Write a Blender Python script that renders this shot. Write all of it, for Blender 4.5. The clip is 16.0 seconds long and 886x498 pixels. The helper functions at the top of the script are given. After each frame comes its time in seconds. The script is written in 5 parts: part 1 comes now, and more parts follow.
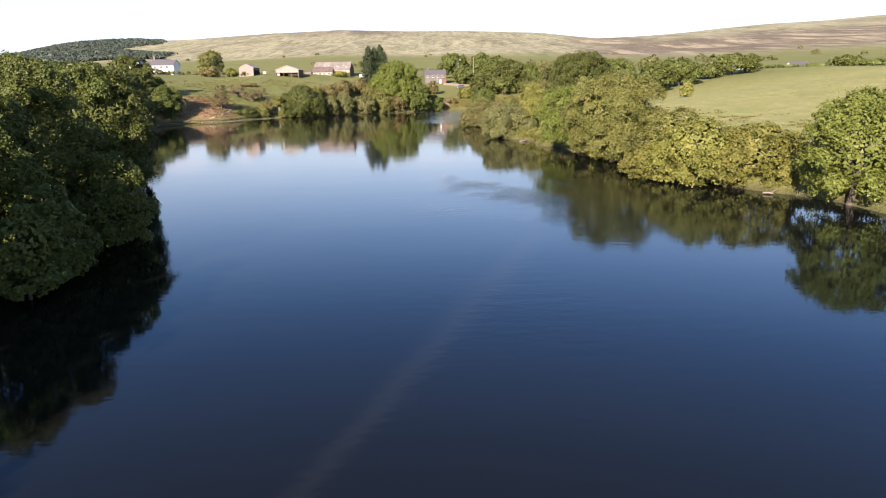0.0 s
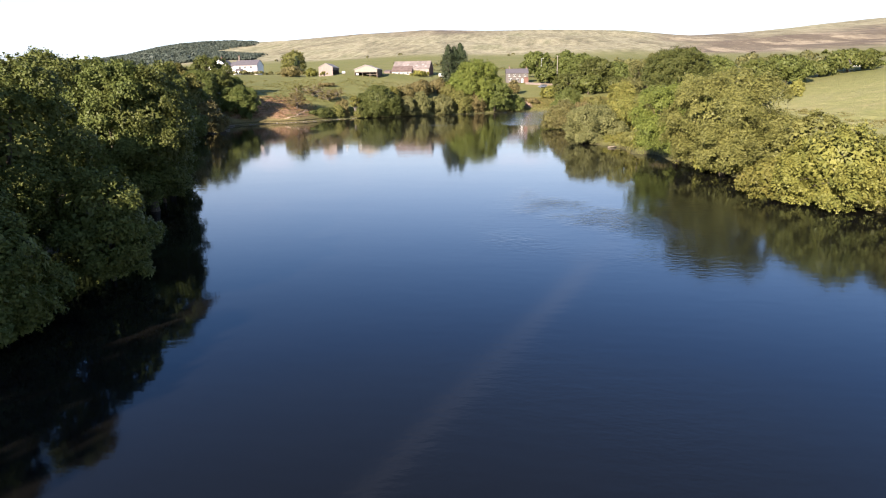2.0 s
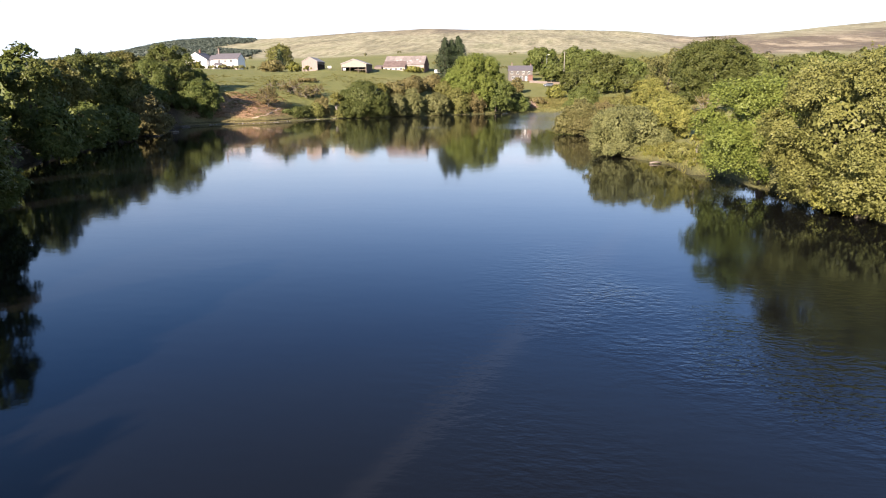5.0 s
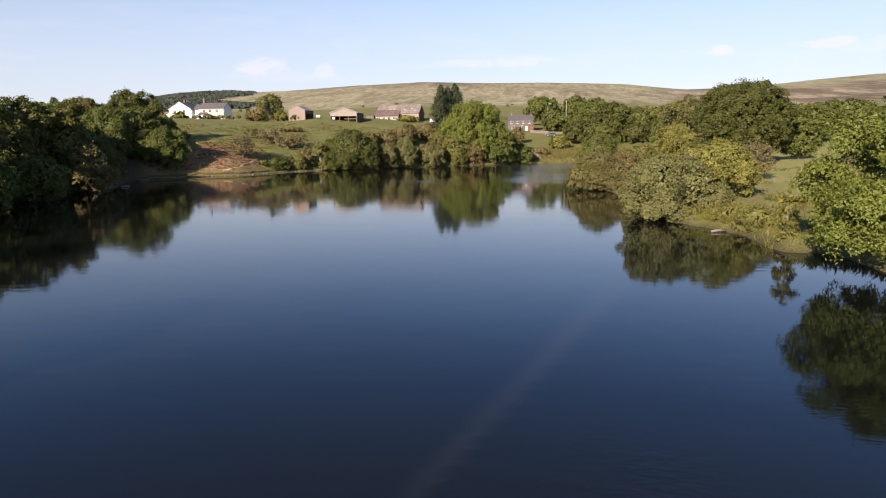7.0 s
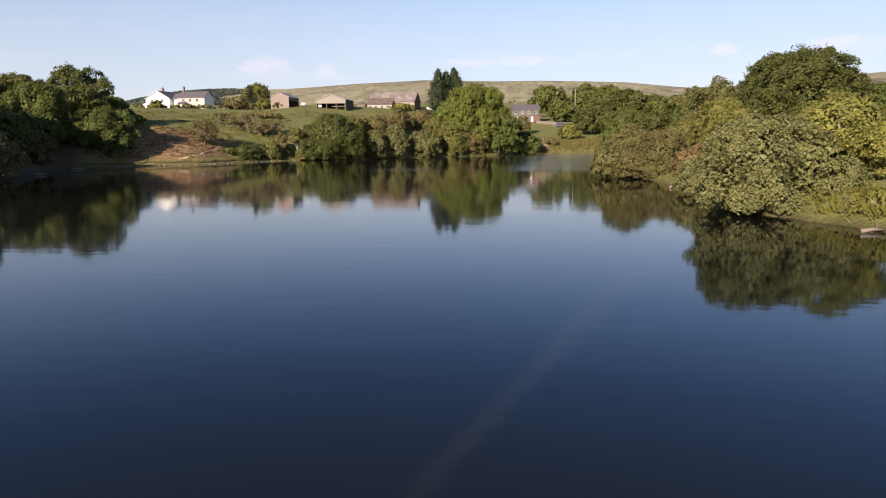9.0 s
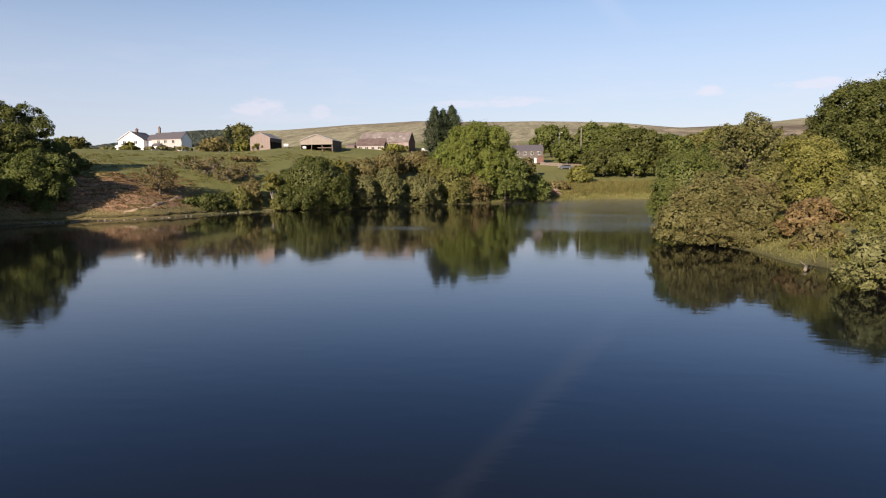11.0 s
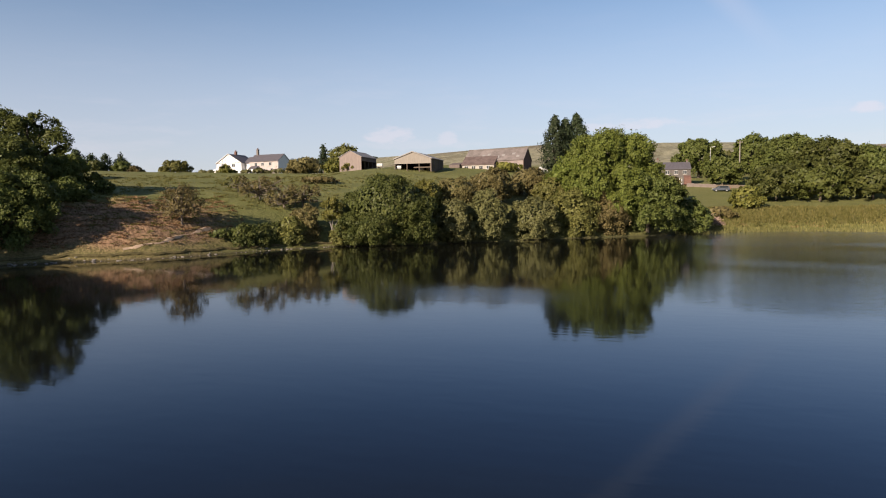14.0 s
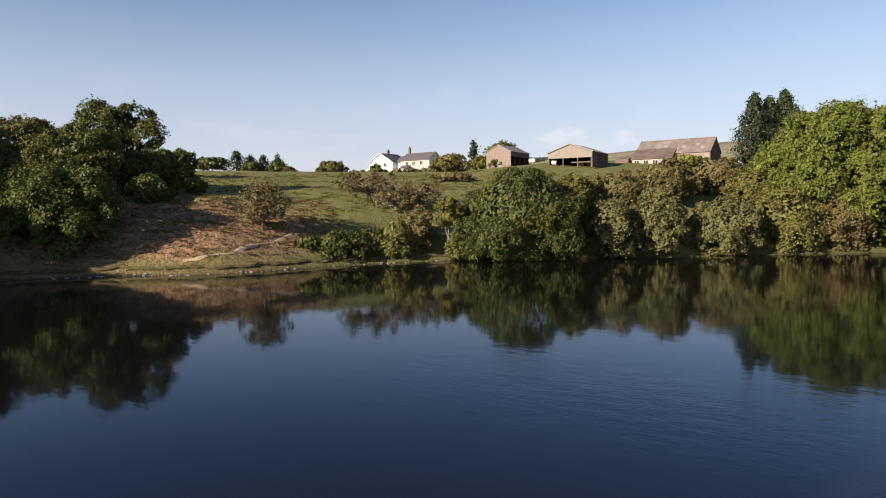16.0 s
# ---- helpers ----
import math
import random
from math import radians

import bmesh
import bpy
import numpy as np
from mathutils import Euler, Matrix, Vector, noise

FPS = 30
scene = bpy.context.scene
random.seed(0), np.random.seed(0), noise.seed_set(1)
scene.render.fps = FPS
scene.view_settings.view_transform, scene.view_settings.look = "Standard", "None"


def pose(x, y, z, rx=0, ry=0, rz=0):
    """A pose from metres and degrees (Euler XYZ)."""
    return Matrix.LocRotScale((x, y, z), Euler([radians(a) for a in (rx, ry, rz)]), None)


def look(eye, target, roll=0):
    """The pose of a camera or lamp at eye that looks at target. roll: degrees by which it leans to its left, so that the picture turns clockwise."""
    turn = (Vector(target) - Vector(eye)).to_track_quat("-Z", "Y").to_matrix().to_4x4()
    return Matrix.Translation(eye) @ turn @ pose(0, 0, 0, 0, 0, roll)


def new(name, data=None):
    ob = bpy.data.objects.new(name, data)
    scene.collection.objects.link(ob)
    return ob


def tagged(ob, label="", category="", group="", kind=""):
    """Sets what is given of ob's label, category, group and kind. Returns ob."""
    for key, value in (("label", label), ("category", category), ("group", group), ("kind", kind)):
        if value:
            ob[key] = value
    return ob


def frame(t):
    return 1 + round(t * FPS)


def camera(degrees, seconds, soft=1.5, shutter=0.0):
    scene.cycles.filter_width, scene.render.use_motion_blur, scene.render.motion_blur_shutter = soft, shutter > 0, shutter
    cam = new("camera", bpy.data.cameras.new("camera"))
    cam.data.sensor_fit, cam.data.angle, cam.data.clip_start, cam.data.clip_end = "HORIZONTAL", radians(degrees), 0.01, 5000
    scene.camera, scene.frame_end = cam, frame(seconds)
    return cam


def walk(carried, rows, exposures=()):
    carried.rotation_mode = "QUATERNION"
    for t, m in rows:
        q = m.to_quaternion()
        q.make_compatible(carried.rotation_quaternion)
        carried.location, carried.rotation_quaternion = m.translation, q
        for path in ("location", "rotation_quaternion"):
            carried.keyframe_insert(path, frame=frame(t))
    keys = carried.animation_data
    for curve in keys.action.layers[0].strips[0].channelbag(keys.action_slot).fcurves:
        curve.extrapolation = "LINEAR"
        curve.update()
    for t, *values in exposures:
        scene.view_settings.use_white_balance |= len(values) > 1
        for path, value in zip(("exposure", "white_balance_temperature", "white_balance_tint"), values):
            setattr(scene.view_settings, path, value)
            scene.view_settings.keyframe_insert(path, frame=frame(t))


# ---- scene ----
cam = camera(68.8, 16.0, soft=1.1)
PATH = [
    (0, (0.176, 2.213, 10.018), (0.2, 4.151, 9.528), -0.8),
    (0.5, (0.322, 3.936, 9.964), (0.282, 5.875, 9.475), -0.9),
    (1, (0.436, 6.269, 9.952), (0.362, 8.207, 9.462), -0.9),
    (1.5, (0.593, 9.215, 9.934), (0.377, 11.142, 9.446), -0.8),
    (2, (0.689, 12.644, 9.986), (0.474, 14.571, 9.498), -0.9),
    (2.5, (0.684, 16.488, 10.041), (0.468, 18.415, 9.552), -0.9),
    (3, (0.663, 20.691, 10.155), (0.447, 22.618, 9.664), -0.9),
    (3.2, (0.612, 22.376, 10.169), (0.395, 24.302, 9.678), -0.9),
    (5.3, (-0.641, 43.395, 8.952), (-0.853, 45.322, 8.463), -0.3),
    (5.5, (-0.84, 45.386, 8.897), (-1.05, 47.314, 8.41), -0.5),
    (6, (-1.219, 50.402, 8.835), (-1.43, 52.36, 8.484), -0.4),
    (6.5, (-1.523, 55.635, 8.776), (-1.733, 57.595, 8.434), -0.4),
    (7, (-1.854, 60.857, 8.394), (-2.063, 62.817, 8.054), -0.4),
    (7.5, (-2.03, 65.923, 7.286), (-2.24, 67.883, 6.947), -0.4),
    (8, (-2.271, 71.318, 5.844), (-2.483, 73.278, 5.502), -0.6),
    (8.5, (-2.345, 77.443, 5.159), (-2.56, 79.402, 4.818), -0.5),
    (8.7, (-2.388, 79.778, 5.103), (-2.605, 81.736, 4.761), -0.4),
    (10.8, (-6.329, 103.456, 6.343), (-6.525, 105.43, 6.087), -0.5),
    (11, (-6.543, 105.806, 6.384), (-6.738, 107.784, 6.161), -0.6),
    (11.5, (-6.95, 111.93, 6.442), (-7.145, 113.915, 6.294), -0.6),
    (12, (-7.278, 118.159, 6.479), (-7.474, 120.144, 6.331), -0.6),
    (12.5, (-7.602, 124.234, 6.427), (-7.798, 126.219, 6.28), -0.6),
    (12.7, (-7.622, 126.559, 6.405), (-7.87, 128.538, 6.262), -0.6),
    (13, (-7.66, 129.992, 6.376), (-8.066, 131.945, 6.231), -0.7),
    (13.5, (-8.28, 135.829, 6.417), (-8.84, 137.743, 6.273), -0.6),
    (14, (-8.993, 141.608, 6.383), (-9.562, 143.52, 6.239), -0.7),
    (14.5, (-9.642, 147.678, 6.389), (-10.508, 149.476, 6.249), -0.7),
    (15, (-10.7, 153.617, 6.349), (-11.758, 155.309, 6.213), -0.6),
    (15.5, (-11.969, 159.514, 6.306), (-13.028, 161.206, 6.171), -0.6),
    (16, (-13.273, 164.881, 6.361), (-14.321, 166.58, 6.227), -0.6),
]
walk(cam, [(t, look(eye, target, roll)) for t, eye, target, roll in PATH],
     exposures=[(0.0, 1.95, 6100, 15), (3.0, 2.06, 6100, 15), (5.5, 2.04, 6200, 16), (6.0, 1.64, 6420, 17), (6.5, 1.48, 6430, 17), (7.0, 1.38, 6430, 17), (8.5, 1.29, 6430, 16), (11.0, 1.16, 6400, 16), (12.5, 0.97, 6450, 14), (14.0, 1.04, 6450, 14), (15.0, 1.15, 6450, 14), (16.0, 1.21, 6500, 14)])

# ---- sky and sun ----
SUN_AZ, SUN_EL = radians(203), radians(21.5)
world = bpy.data.worlds.new("sky")
scene.world = world
world.use_nodes = True
wn, wl = world.node_tree.nodes, world.node_tree.links
wn.clear()
sky = wn.new("ShaderNodeTexSky")
sky.sky_type, sky.sun_disc = "NISHITA", False
sky.sun_elevation, sky.sun_rotation = SUN_EL, SUN_AZ
sky.altitude, sky.air_density, sky.dust_density, sky.ozone_density = 200, 1.0, 0.35, 2.0
bg, wout = wn.new("ShaderNodeBackground"), wn.new("ShaderNodeOutputWorld")
bg.inputs["Strength"].default_value = 0.060
# thin streaks of high cloud low over the hills
co = wn.new("ShaderNodeTexCoord")
stretch = wn.new("ShaderNodeMapping")
stretch.inputs["Scale"].default_value = (2.2, 2.2, 13.0)
wl.new(co.outputs["Generated"], stretch.inputs["Vector"])
cn = wn.new("ShaderNodeTexNoise")
cn.inputs["Scale"].default_value, cn.inputs["Detail"].default_value, cn.inputs["Roughness"].default_value = 2.3, 7.0, 0.62
wl.new(stretch.outputs["Vector"], cn.inputs["Vector"])
cr = wn.new("ShaderNodeMapRange")
cr.inputs["From Min"].default_value, cr.inputs["From Max"].default_value = 0.52, 0.78
cr.inputs["To Max"].default_value = 0.26
wl.new(cn.outputs["Fac"], cr.inputs["Value"])
mixc = wn.new("ShaderNodeMix")
mixc.data_type = "RGBA"
mixc.inputs["B"].default_value = (7.0, 6.45, 6.8, 1)
split = wn.new("ShaderNodeSeparateXYZ")
wl.new(co.outputs["Generated"], split.inputs["Vector"])
low_sky = wn.new("ShaderNodeMapRange")
for k, v in (("From Min", 0.09), ("From Max", 0.2), ("To Min", 1.0), ("To Max", 0.12)):
    low_sky.inputs[k].default_value = v
wl.new(split.outputs["Z"], low_sky.inputs["Value"])
cloudy = wn.new("ShaderNodeMath")
cloudy.operation = "MULTIPLY"
wl.new(cr.outputs["Result"], cloudy.inputs[0])
wl.new(low_sky.outputs["Result"], cloudy.inputs[1])
# one fading vapour trail
trail = wn.new("ShaderNodeVectorMath")
trail.operation = "DOT_PRODUCT"
trail.inputs[1].default_value = (-0.7234, 0.2642, -0.6378)
wl.new(co.outputs["Generated"], trail.inputs[0])
off = wn.new("ShaderNodeMath")
off.operation = "ABSOLUTE"
wl.new(trail.outputs["Value"], off.inputs[0])
thin = wn.new("ShaderNodeMapRange")
thin.interpolation_type = "SMOOTHSTEP"
for k, v in (("From Min", 0.0), ("From Max", 0.026), ("To Min", 0.2), ("To Max", 0.0)):
    thin.inputs[k].default_value = v
wl.new(off.outputs[0], thin.inputs["Value"])
reach = wn.new("ShaderNodeMapRange")
for k, v in (("From Min", 0.185), ("From Max", 0.30), ("To Min", 0.0), ("To Max", 1.0)):
    reach.inputs[k].default_value = v
wl.new(split.outputs["Z"], reach.inputs["Value"])
ahead = wn.new("ShaderNodeMath")
ahead.operation = "GREATER_THAN"
wl.new(split.outputs["Y"], ahead.inputs[0])
fade = wn.new("ShaderNodeMath")
fade.operation = "MULTIPLY"
wl.new(thin.outputs["Result"], fade.inputs[0])
wl.new(reach.outputs["Result"], fade.inputs[1])
fade2 = wn.new("ShaderNodeMath")
fade2.operation = "MULTIPLY"
wl.new(fade.outputs[0], fade2.inputs[0])
wl.new(ahead.outputs[0], fade2.inputs[1])
both = wn.new("ShaderNodeMath")
both.operation = "MAXIMUM"
wl.new(cloudy.outputs[0], both.inputs[0])
wl.new(fade2.outputs[0], both.inputs[1])
# small fair-weather clouds low over the moor: sideways slope, rise, half width, half height, strength
def sky_math(op, a, b=0.0):
    x = wn.new("ShaderNodeMath")
    x.operation = op
    for i, v in enumerate((a, b)):
        if isinstance(v, (int, float)):
            x.inputs[i].default_value = v
        else:
            wl.new(v, x.inputs[i])
    return x.outputs[0]


side = sky_math("DIVIDE", split.outputs["X"], sky_math("MAXIMUM", split.outputs["Y"], 0.05))
puff_at = wn.new("ShaderNodeMapping")
puff_at.inputs["Scale"].default_value = (30.0, 30.0, 75.0)
wl.new(co.outputs["Generated"], puff_at.inputs["Vector"])
puff = wn.new("ShaderNodeTexNoise")
puff.inputs["Scale"].default_value, puff.inputs["Detail"].default_value, puff.inputs["Roughness"].default_value = 1.0, 5.0, 0.6
wl.new(puff_at.outputs["Vector"], puff.inputs["Vector"])
uneven = sky_math("MULTIPLY", sky_math("SUBTRACT", puff.outputs["Fac"], 0.5), 4.2)
cloud_cover = both.outputs[0]
for across, rise, wide, high, much in ((-0.385, 0.102, 0.040, 0.012, 0.62), (-0.287, 0.096, 0.018, 0.010, 0.5), (-0.055, 0.108, 0.055, 0.006, 0.5), (0.01, 0.111, 0.05, 0.008, 0.6),
                                       (0.297, 0.1145, 0.020, 0.007, 0.7), (0.44, 0.1165, 0.050, 0.0065, 0.65), (0.53, 0.110, 0.09, 0.012, 0.3), (-0.33, 0.088, 0.10, 0.008, 0.22)):
    dx = sky_math("POWER", sky_math("ABSOLUTE", sky_math("DIVIDE", sky_math("SUBTRACT", side, across), wide)), 2.0)
    dz = sky_math("POWER", sky_math("ABSOLUTE", sky_math("DIVIDE", sky_math("SUBTRACT", split.outputs["Z"], rise), high)), 2.0)
    body = wn.new("ShaderNodeMapRange")
    body.interpolation_type = "SMOOTHSTEP"
    for k, v in (("From Min", 0.1), ("From Max", 1.5), ("To Min", much), ("To Max", 0.0)):
        body.inputs[k].default_value = v
    wl.new(sky_math("ADD", sky_math("ADD", dx, dz), uneven), body.inputs["Value"])
    near_it = wn.new("ShaderNodeMapRange")
    for k, v in (("From Min", 1.2), ("From Max", 2.6), ("To Min", 1.0), ("To Max", 0.0)):
        near_it.inputs[k].default_value = v
    wl.new(sky_math("ADD", dx, dz), near_it.inputs["Value"])
    cloud_cover = sky_math("MAXIMUM", cloud_cover, sky_math("MULTIPLY", sky_math("MULTIPLY", body.outputs["Result"], near_it.outputs["Result"]), sky_math("MULTIPLY", ahead.outputs[0], 0.62)))
wl.new(cloud_cover, mixc.inputs["Factor"])
veil = wn.new("ShaderNodeMix")
veil.data_type = "RGBA"
veil.inputs["B"].default_value = (4.7, 4.9, 5.7, 1)
thick = wn.new("ShaderNodeMapRange")
thick.interpolation_type = "SMOOTHSTEP"
for k, v in (("From Min", 0.05), ("From Max", 0.34), ("To Min", 0.66), ("To Max", 0.0)):
    thick.inputs[k].default_value = v
wl.new(split.outputs["Z"], thick.inputs["Value"])
wl.new(thick.outputs["Result"], veil.inputs["Factor"])
wl.new(sky.outputs["Color"], veil.inputs["A"])
wl.new(veil.outputs["Result"], mixc.inputs["A"])
wl.new(mixc.outputs["Result"], bg.inputs["Color"])
wl.new(bg.outputs["Background"], wout.inputs["Surface"])

sun_dir = Vector((math.sin(SUN_AZ) * math.cos(SUN_EL), math.cos(SUN_AZ) * math.cos(SUN_EL), math.sin(SUN_EL)))
sun = new("sun", bpy.data.lights.new("sun", "SUN"))
sun.data.energy, sun.data.angle, sun.data.color = 5.0, radians(0.6), (1.0, 0.84, 0.66)
sun.matrix_world = look(sun_dir * 400, (0, 0, 0))


# ---- materials ----
class Mat:
    """A node material with short calls."""

    def __init__(self, name, rough=0.8, spec=0.3):
        self.m = bpy.data.materials.new(name)
        self.m.use_nodes = True
        self.n, self.l = self.m.node_tree.nodes, self.m.node_tree.links
        self.b = self.n["Principled BSDF"]
        self.b.inputs["Roughness"].default_value = rough
        self.b.inputs["Specular IOR Level"].default_value = spec

    def node(self, kind, **values):
        x = self.n.new(kind)
        for k, v in values.items():
            x.inputs[k.replace("_", " ")].default_value = v
        return x

    def link(self, a, b):
        self.l.new(a, b)

    def place(self):
        return self.node("ShaderNodeTexCoord").outputs["Object"]

    def noise(self, scale, detail=4.0, rough=0.55, stretch=None, at=None):
        x = self.node("ShaderNodeTexNoise", Scale=scale, Detail=detail, Roughness=rough)
        v = at or self.place()
        if stretch:
            mp = self.node("ShaderNodeMapping", Scale=stretch)
            self.link(v, mp.inputs["Vector"])
            v = mp.outputs["Vector"]
        self.link(v, x.inputs["Vector"])
        return x.outputs["Fac"]

    def steps(self, fac, stops):
        r = self.node("ShaderNodeValToRGB")
        e = r.color_ramp.elements
        while len(e) < len(stops):
            e.new(0.5)
        for el, (p, c) in zip(e, stops):
            el.position, el.color = p, (*c, 1)
        self.link(fac, r.inputs["Fac"])
        return r.outputs["Color"]

    def ranged(self, fac, a, b, c=0.0, d=1.0):
        r = self.node("ShaderNodeMapRange", From_Min=a, From_Max=b, To_Min=c, To_Max=d)
        self.link(fac, r.inputs["Value"])
        return r.outputs["Result"]

    def mix(self, fac, a, b, how="MIX"):
        x = self.node("ShaderNodeMix")
        x.data_type, x.blend_type = "RGBA", how
        for s, v in (("Factor", fac), ("A", a), ("B", b)):
            if isinstance(v, (int, float)):
                x.inputs[s].default_value = v
            elif isinstance(v, tuple):
                x.inputs[s].default_value = (*v, 1)
            else:
                self.link(v, x.inputs[s])
        return x.outputs["Result"]

    def math(self, op, a, b=0.0):
        x = self.node("ShaderNodeMath")
        x.operation = op
        for i, v in enumerate((a, b)):
            if isinstance(v, (int, float)):
                x.inputs[i].default_value = v
            else:
                self.link(v, x.inputs[i])
        return x.outputs[0]

    def attr(self, name):
        x = self.node("ShaderNodeAttribute")
        x.attribute_name = name
        return x.outputs["Fac"]

    def colour(self, c):
        if isinstance(c, tuple):
            self.b.inputs["Base Color"].default_value = (*c, 1)
        else:
            self.link(c, self.b.inputs["Base Color"])
        return self

    def bump(self, fac, strength=0.3, distance=0.05):
        x = self.node("ShaderNodeBump", Strength=strength, Distance=distance)
        self.link(fac, x.inputs["Height"])
        self.link(x.outputs["Normal"], self.b.inputs["Normal"])
        return self


def plain(name, c, rough=0.8, spec=0.3, scale=3.0, spread=0.35, bump=0.15, stretch=None, metal=0.0):
    """A surface of one colour with stains at two scales and fine relief."""
    m = Mat(name, rough, spec)
    big, fine = m.noise(scale, 4, 0.6, stretch), m.noise(scale * 9, 3, 0.6, stretch)
    dark, light = tuple(v * (1 - spread) for v in c), tuple(min(1, v * (1 + spread)) for v in c)
    col = m.mix(0.3, m.steps(big, [(0.3, dark), (0.7, light)]), m.steps(fine, [(0.3, dark), (0.7, light)]))
    m.colour(col).bump(fine, bump, 0.02)
    m.b.inputs["Metallic"].default_value = metal
    return m.m


def leaf_material(name, base, tip, translucent=0.22):
    """Foliage: each leaf a little different, each plant another tone, sprays of lighter growth."""
    m = Mat(name, 0.5, 0.14)
    base, tip = tuple(v * 1.03 for v in base), tuple(v * 1.03 for v in tip)
    isl = m.node("ShaderNodeNewGeometry").outputs["Random Per Island"]
    per = m.node("ShaderNodeObjectInfo").outputs["Random"]
    patch = m.noise(0.75, 4, 0.65)
    c = m.steps(patch, [(0.32, base), (0.68, tip)])
    c = m.mix(0.24, c, m.steps(isl, [(0.0, tuple(v * 0.55 for v in base)), (0.6, base), (1.0, tuple(min(1, v * 1.35) for v in tip))]))
    hs = m.node("ShaderNodeHueSaturation", Saturation=1.0)
    m.link(m.ranged(per, 0, 1, 0.496, 0.511), hs.inputs["Hue"])
    m.link(m.ranged(per, 0, 1, 0.9, 1.1), hs.inputs["Value"])
    m.link(c, hs.inputs["Color"])
    m.colour(hs.outputs["Color"])
    tr = m.node("ShaderNodeBsdfTranslucent")
    m.link(hs.outputs["Color"], tr.inputs["Color"])
    mx = m.node("ShaderNodeMixShader", Fac=translucent)
    m.link(m.b.outputs["BSDF"], mx.inputs[1])
    m.link(tr.outputs["BSDF"], mx.inputs[2])
    m.link(mx.outputs["Shader"], m.n["Material Output"].inputs["Surface"])
    return m.m


LEAF = {
    "oak": leaf_material("oak_leaves", (0.055, 0.070, 0.017), (0.113, 0.121, 0.032)),
    "alder": leaf_material("alder_leaves", (0.042, 0.052, 0.014), (0.092, 0.096, 0.026)),
    "green": leaf_material("green_leaves", (0.084, 0.090, 0.020), (0.166, 0.150, 0.037)),
    "maple": leaf_material("maple_leaves", (0.077, 0.098, 0.018), (0.142, 0.156, 0.034), 0.20),
    "olive": leaf_material("olive_leaves", (0.086, 0.088, 0.024), (0.154, 0.144, 0.044)),
    "sallow": leaf_material("sallow_leaves", (0.074, 0.070, 0.025), (0.138, 0.120, 0.046)),
    "willow": leaf_material("willow_leaves", (0.090, 0.094, 0.034), (0.158, 0.152, 0.060)),
    "yellow": leaf_material("yellow_leaves", (0.106, 0.110, 0.026), (0.194, 0.175, 0.048), 0.25),
    "rust": leaf_material("rust_leaves", (0.086, 0.074, 0.030), (0.158, 0.126, 0.050)),
    "wispy": leaf_material("ash_leaves", (0.078, 0.080, 0.028), (0.142, 0.130, 0.048), 0.25),
    "dark": leaf_material("conifer_needles", (0.018, 0.028, 0.013), (0.040, 0.050, 0.020), 0.12),
    # far hill leaves with blue-grey distance haze mixed into their colour
    "distant": leaf_material("hazed_hill_trees", (0.034, 0.045, 0.036), (0.060, 0.072, 0.054), 0.1),
    "far": leaf_material("far_leaves", (0.054, 0.056, 0.020), (0.108, 0.098, 0.037), 0.15),
    "reed": leaf_material("reed_blades", (0.120, 0.118, 0.034), (0.215, 0.185, 0.075), 0.3),
    "grass": leaf_material("grass_blades", (0.078, 0.078, 0.020), (0.160, 0.132, 0.046), 0.25),
    "russet": leaf_material("turning_leaves", (0.100, 0.068, 0.030), (0.180, 0.120, 0.054)),
    "bracken": leaf_material("bracken_fronds", (0.170, 0.098, 0.046), (0.330, 0.205, 0.110), 0.2),
}
BARK = plain("bark", (0.068, 0.056, 0.042), 0.9, 0.2, 2.5, 0.45, 0.5, (6, 6, 1))
BARK_GREY = plain("thorn_bark", (0.150, 0.124, 0.100), 0.9, 0.2, 2.5, 0.3, 0.4, (6, 6, 1))
BARK_PALE = plain("birch_bark", (0.210, 0.190, 0.165), 0.8, 0.3, 3, 0.3, 0.3, (1, 1, 5))
WHITE_RENDER = plain("white_render", (0.720, 0.715, 0.700), 0.85, 0.2, 0.6, 0.06, 0.1)
CREAM_STONE = plain("cream_stone", (0.300, 0.272, 0.238), 0.9, 0.2, 2.2, 0.22, 0.4)
SLATE = plain("slate_roof", (0.078, 0.071, 0.078), 0.6, 0.4, 1.6, 0.3, 0.4)
STONE_ROOF = plain("stone_slates", (0.150, 0.128, 0.118), 0.85, 0.2, 0.5, 0.45, 0.5)
GRITSTONE = plain("gritstone", (0.138, 0.114, 0.098), 0.9, 0.2, 2.4, 0.35, 0.5)
BROWN_STONE = plain("brown_gritstone", (0.098, 0.088, 0.080), 0.9, 0.2, 2.4, 0.35, 0.5)
RUSTY_ROOF = plain("rusty_slates", (0.100, 0.074, 0.066), 0.8, 0.2, 0.8, 0.4, 0.4)
RED_BRICK = plain("red_brick", (0.130, 0.072, 0.056), 0.9, 0.2, 3, 0.3, 0.4)
PINK_STONE = plain("pinkish_render", (0.350, 0.305, 0.285), 0.9, 0.2, 2.2, 0.2, 0.4)
CREAM_CLAD = plain("cream_cladding", (0.198, 0.176, 0.148), 0.8, 0.3, 0.8, 0.18, 0.2, (5, 5, 0.6))
PINK_CLAD = plain("faded_pink_cladding", (0.180, 0.145, 0.128), 0.8, 0.3, 0.8, 0.25, 0.2, (5, 5, 0.6))
SHEET_DARK = plain("dark_cladding", (0.109, 0.085, 0.075), 0.8, 0.3, 0.8, 0.25, 0.2, (5, 5, 0.6))
SHEET_ROOF = plain("sheet_roof", (0.215, 0.200, 0.190), 0.7, 0.3, 0.8, 0.2, 0.2)
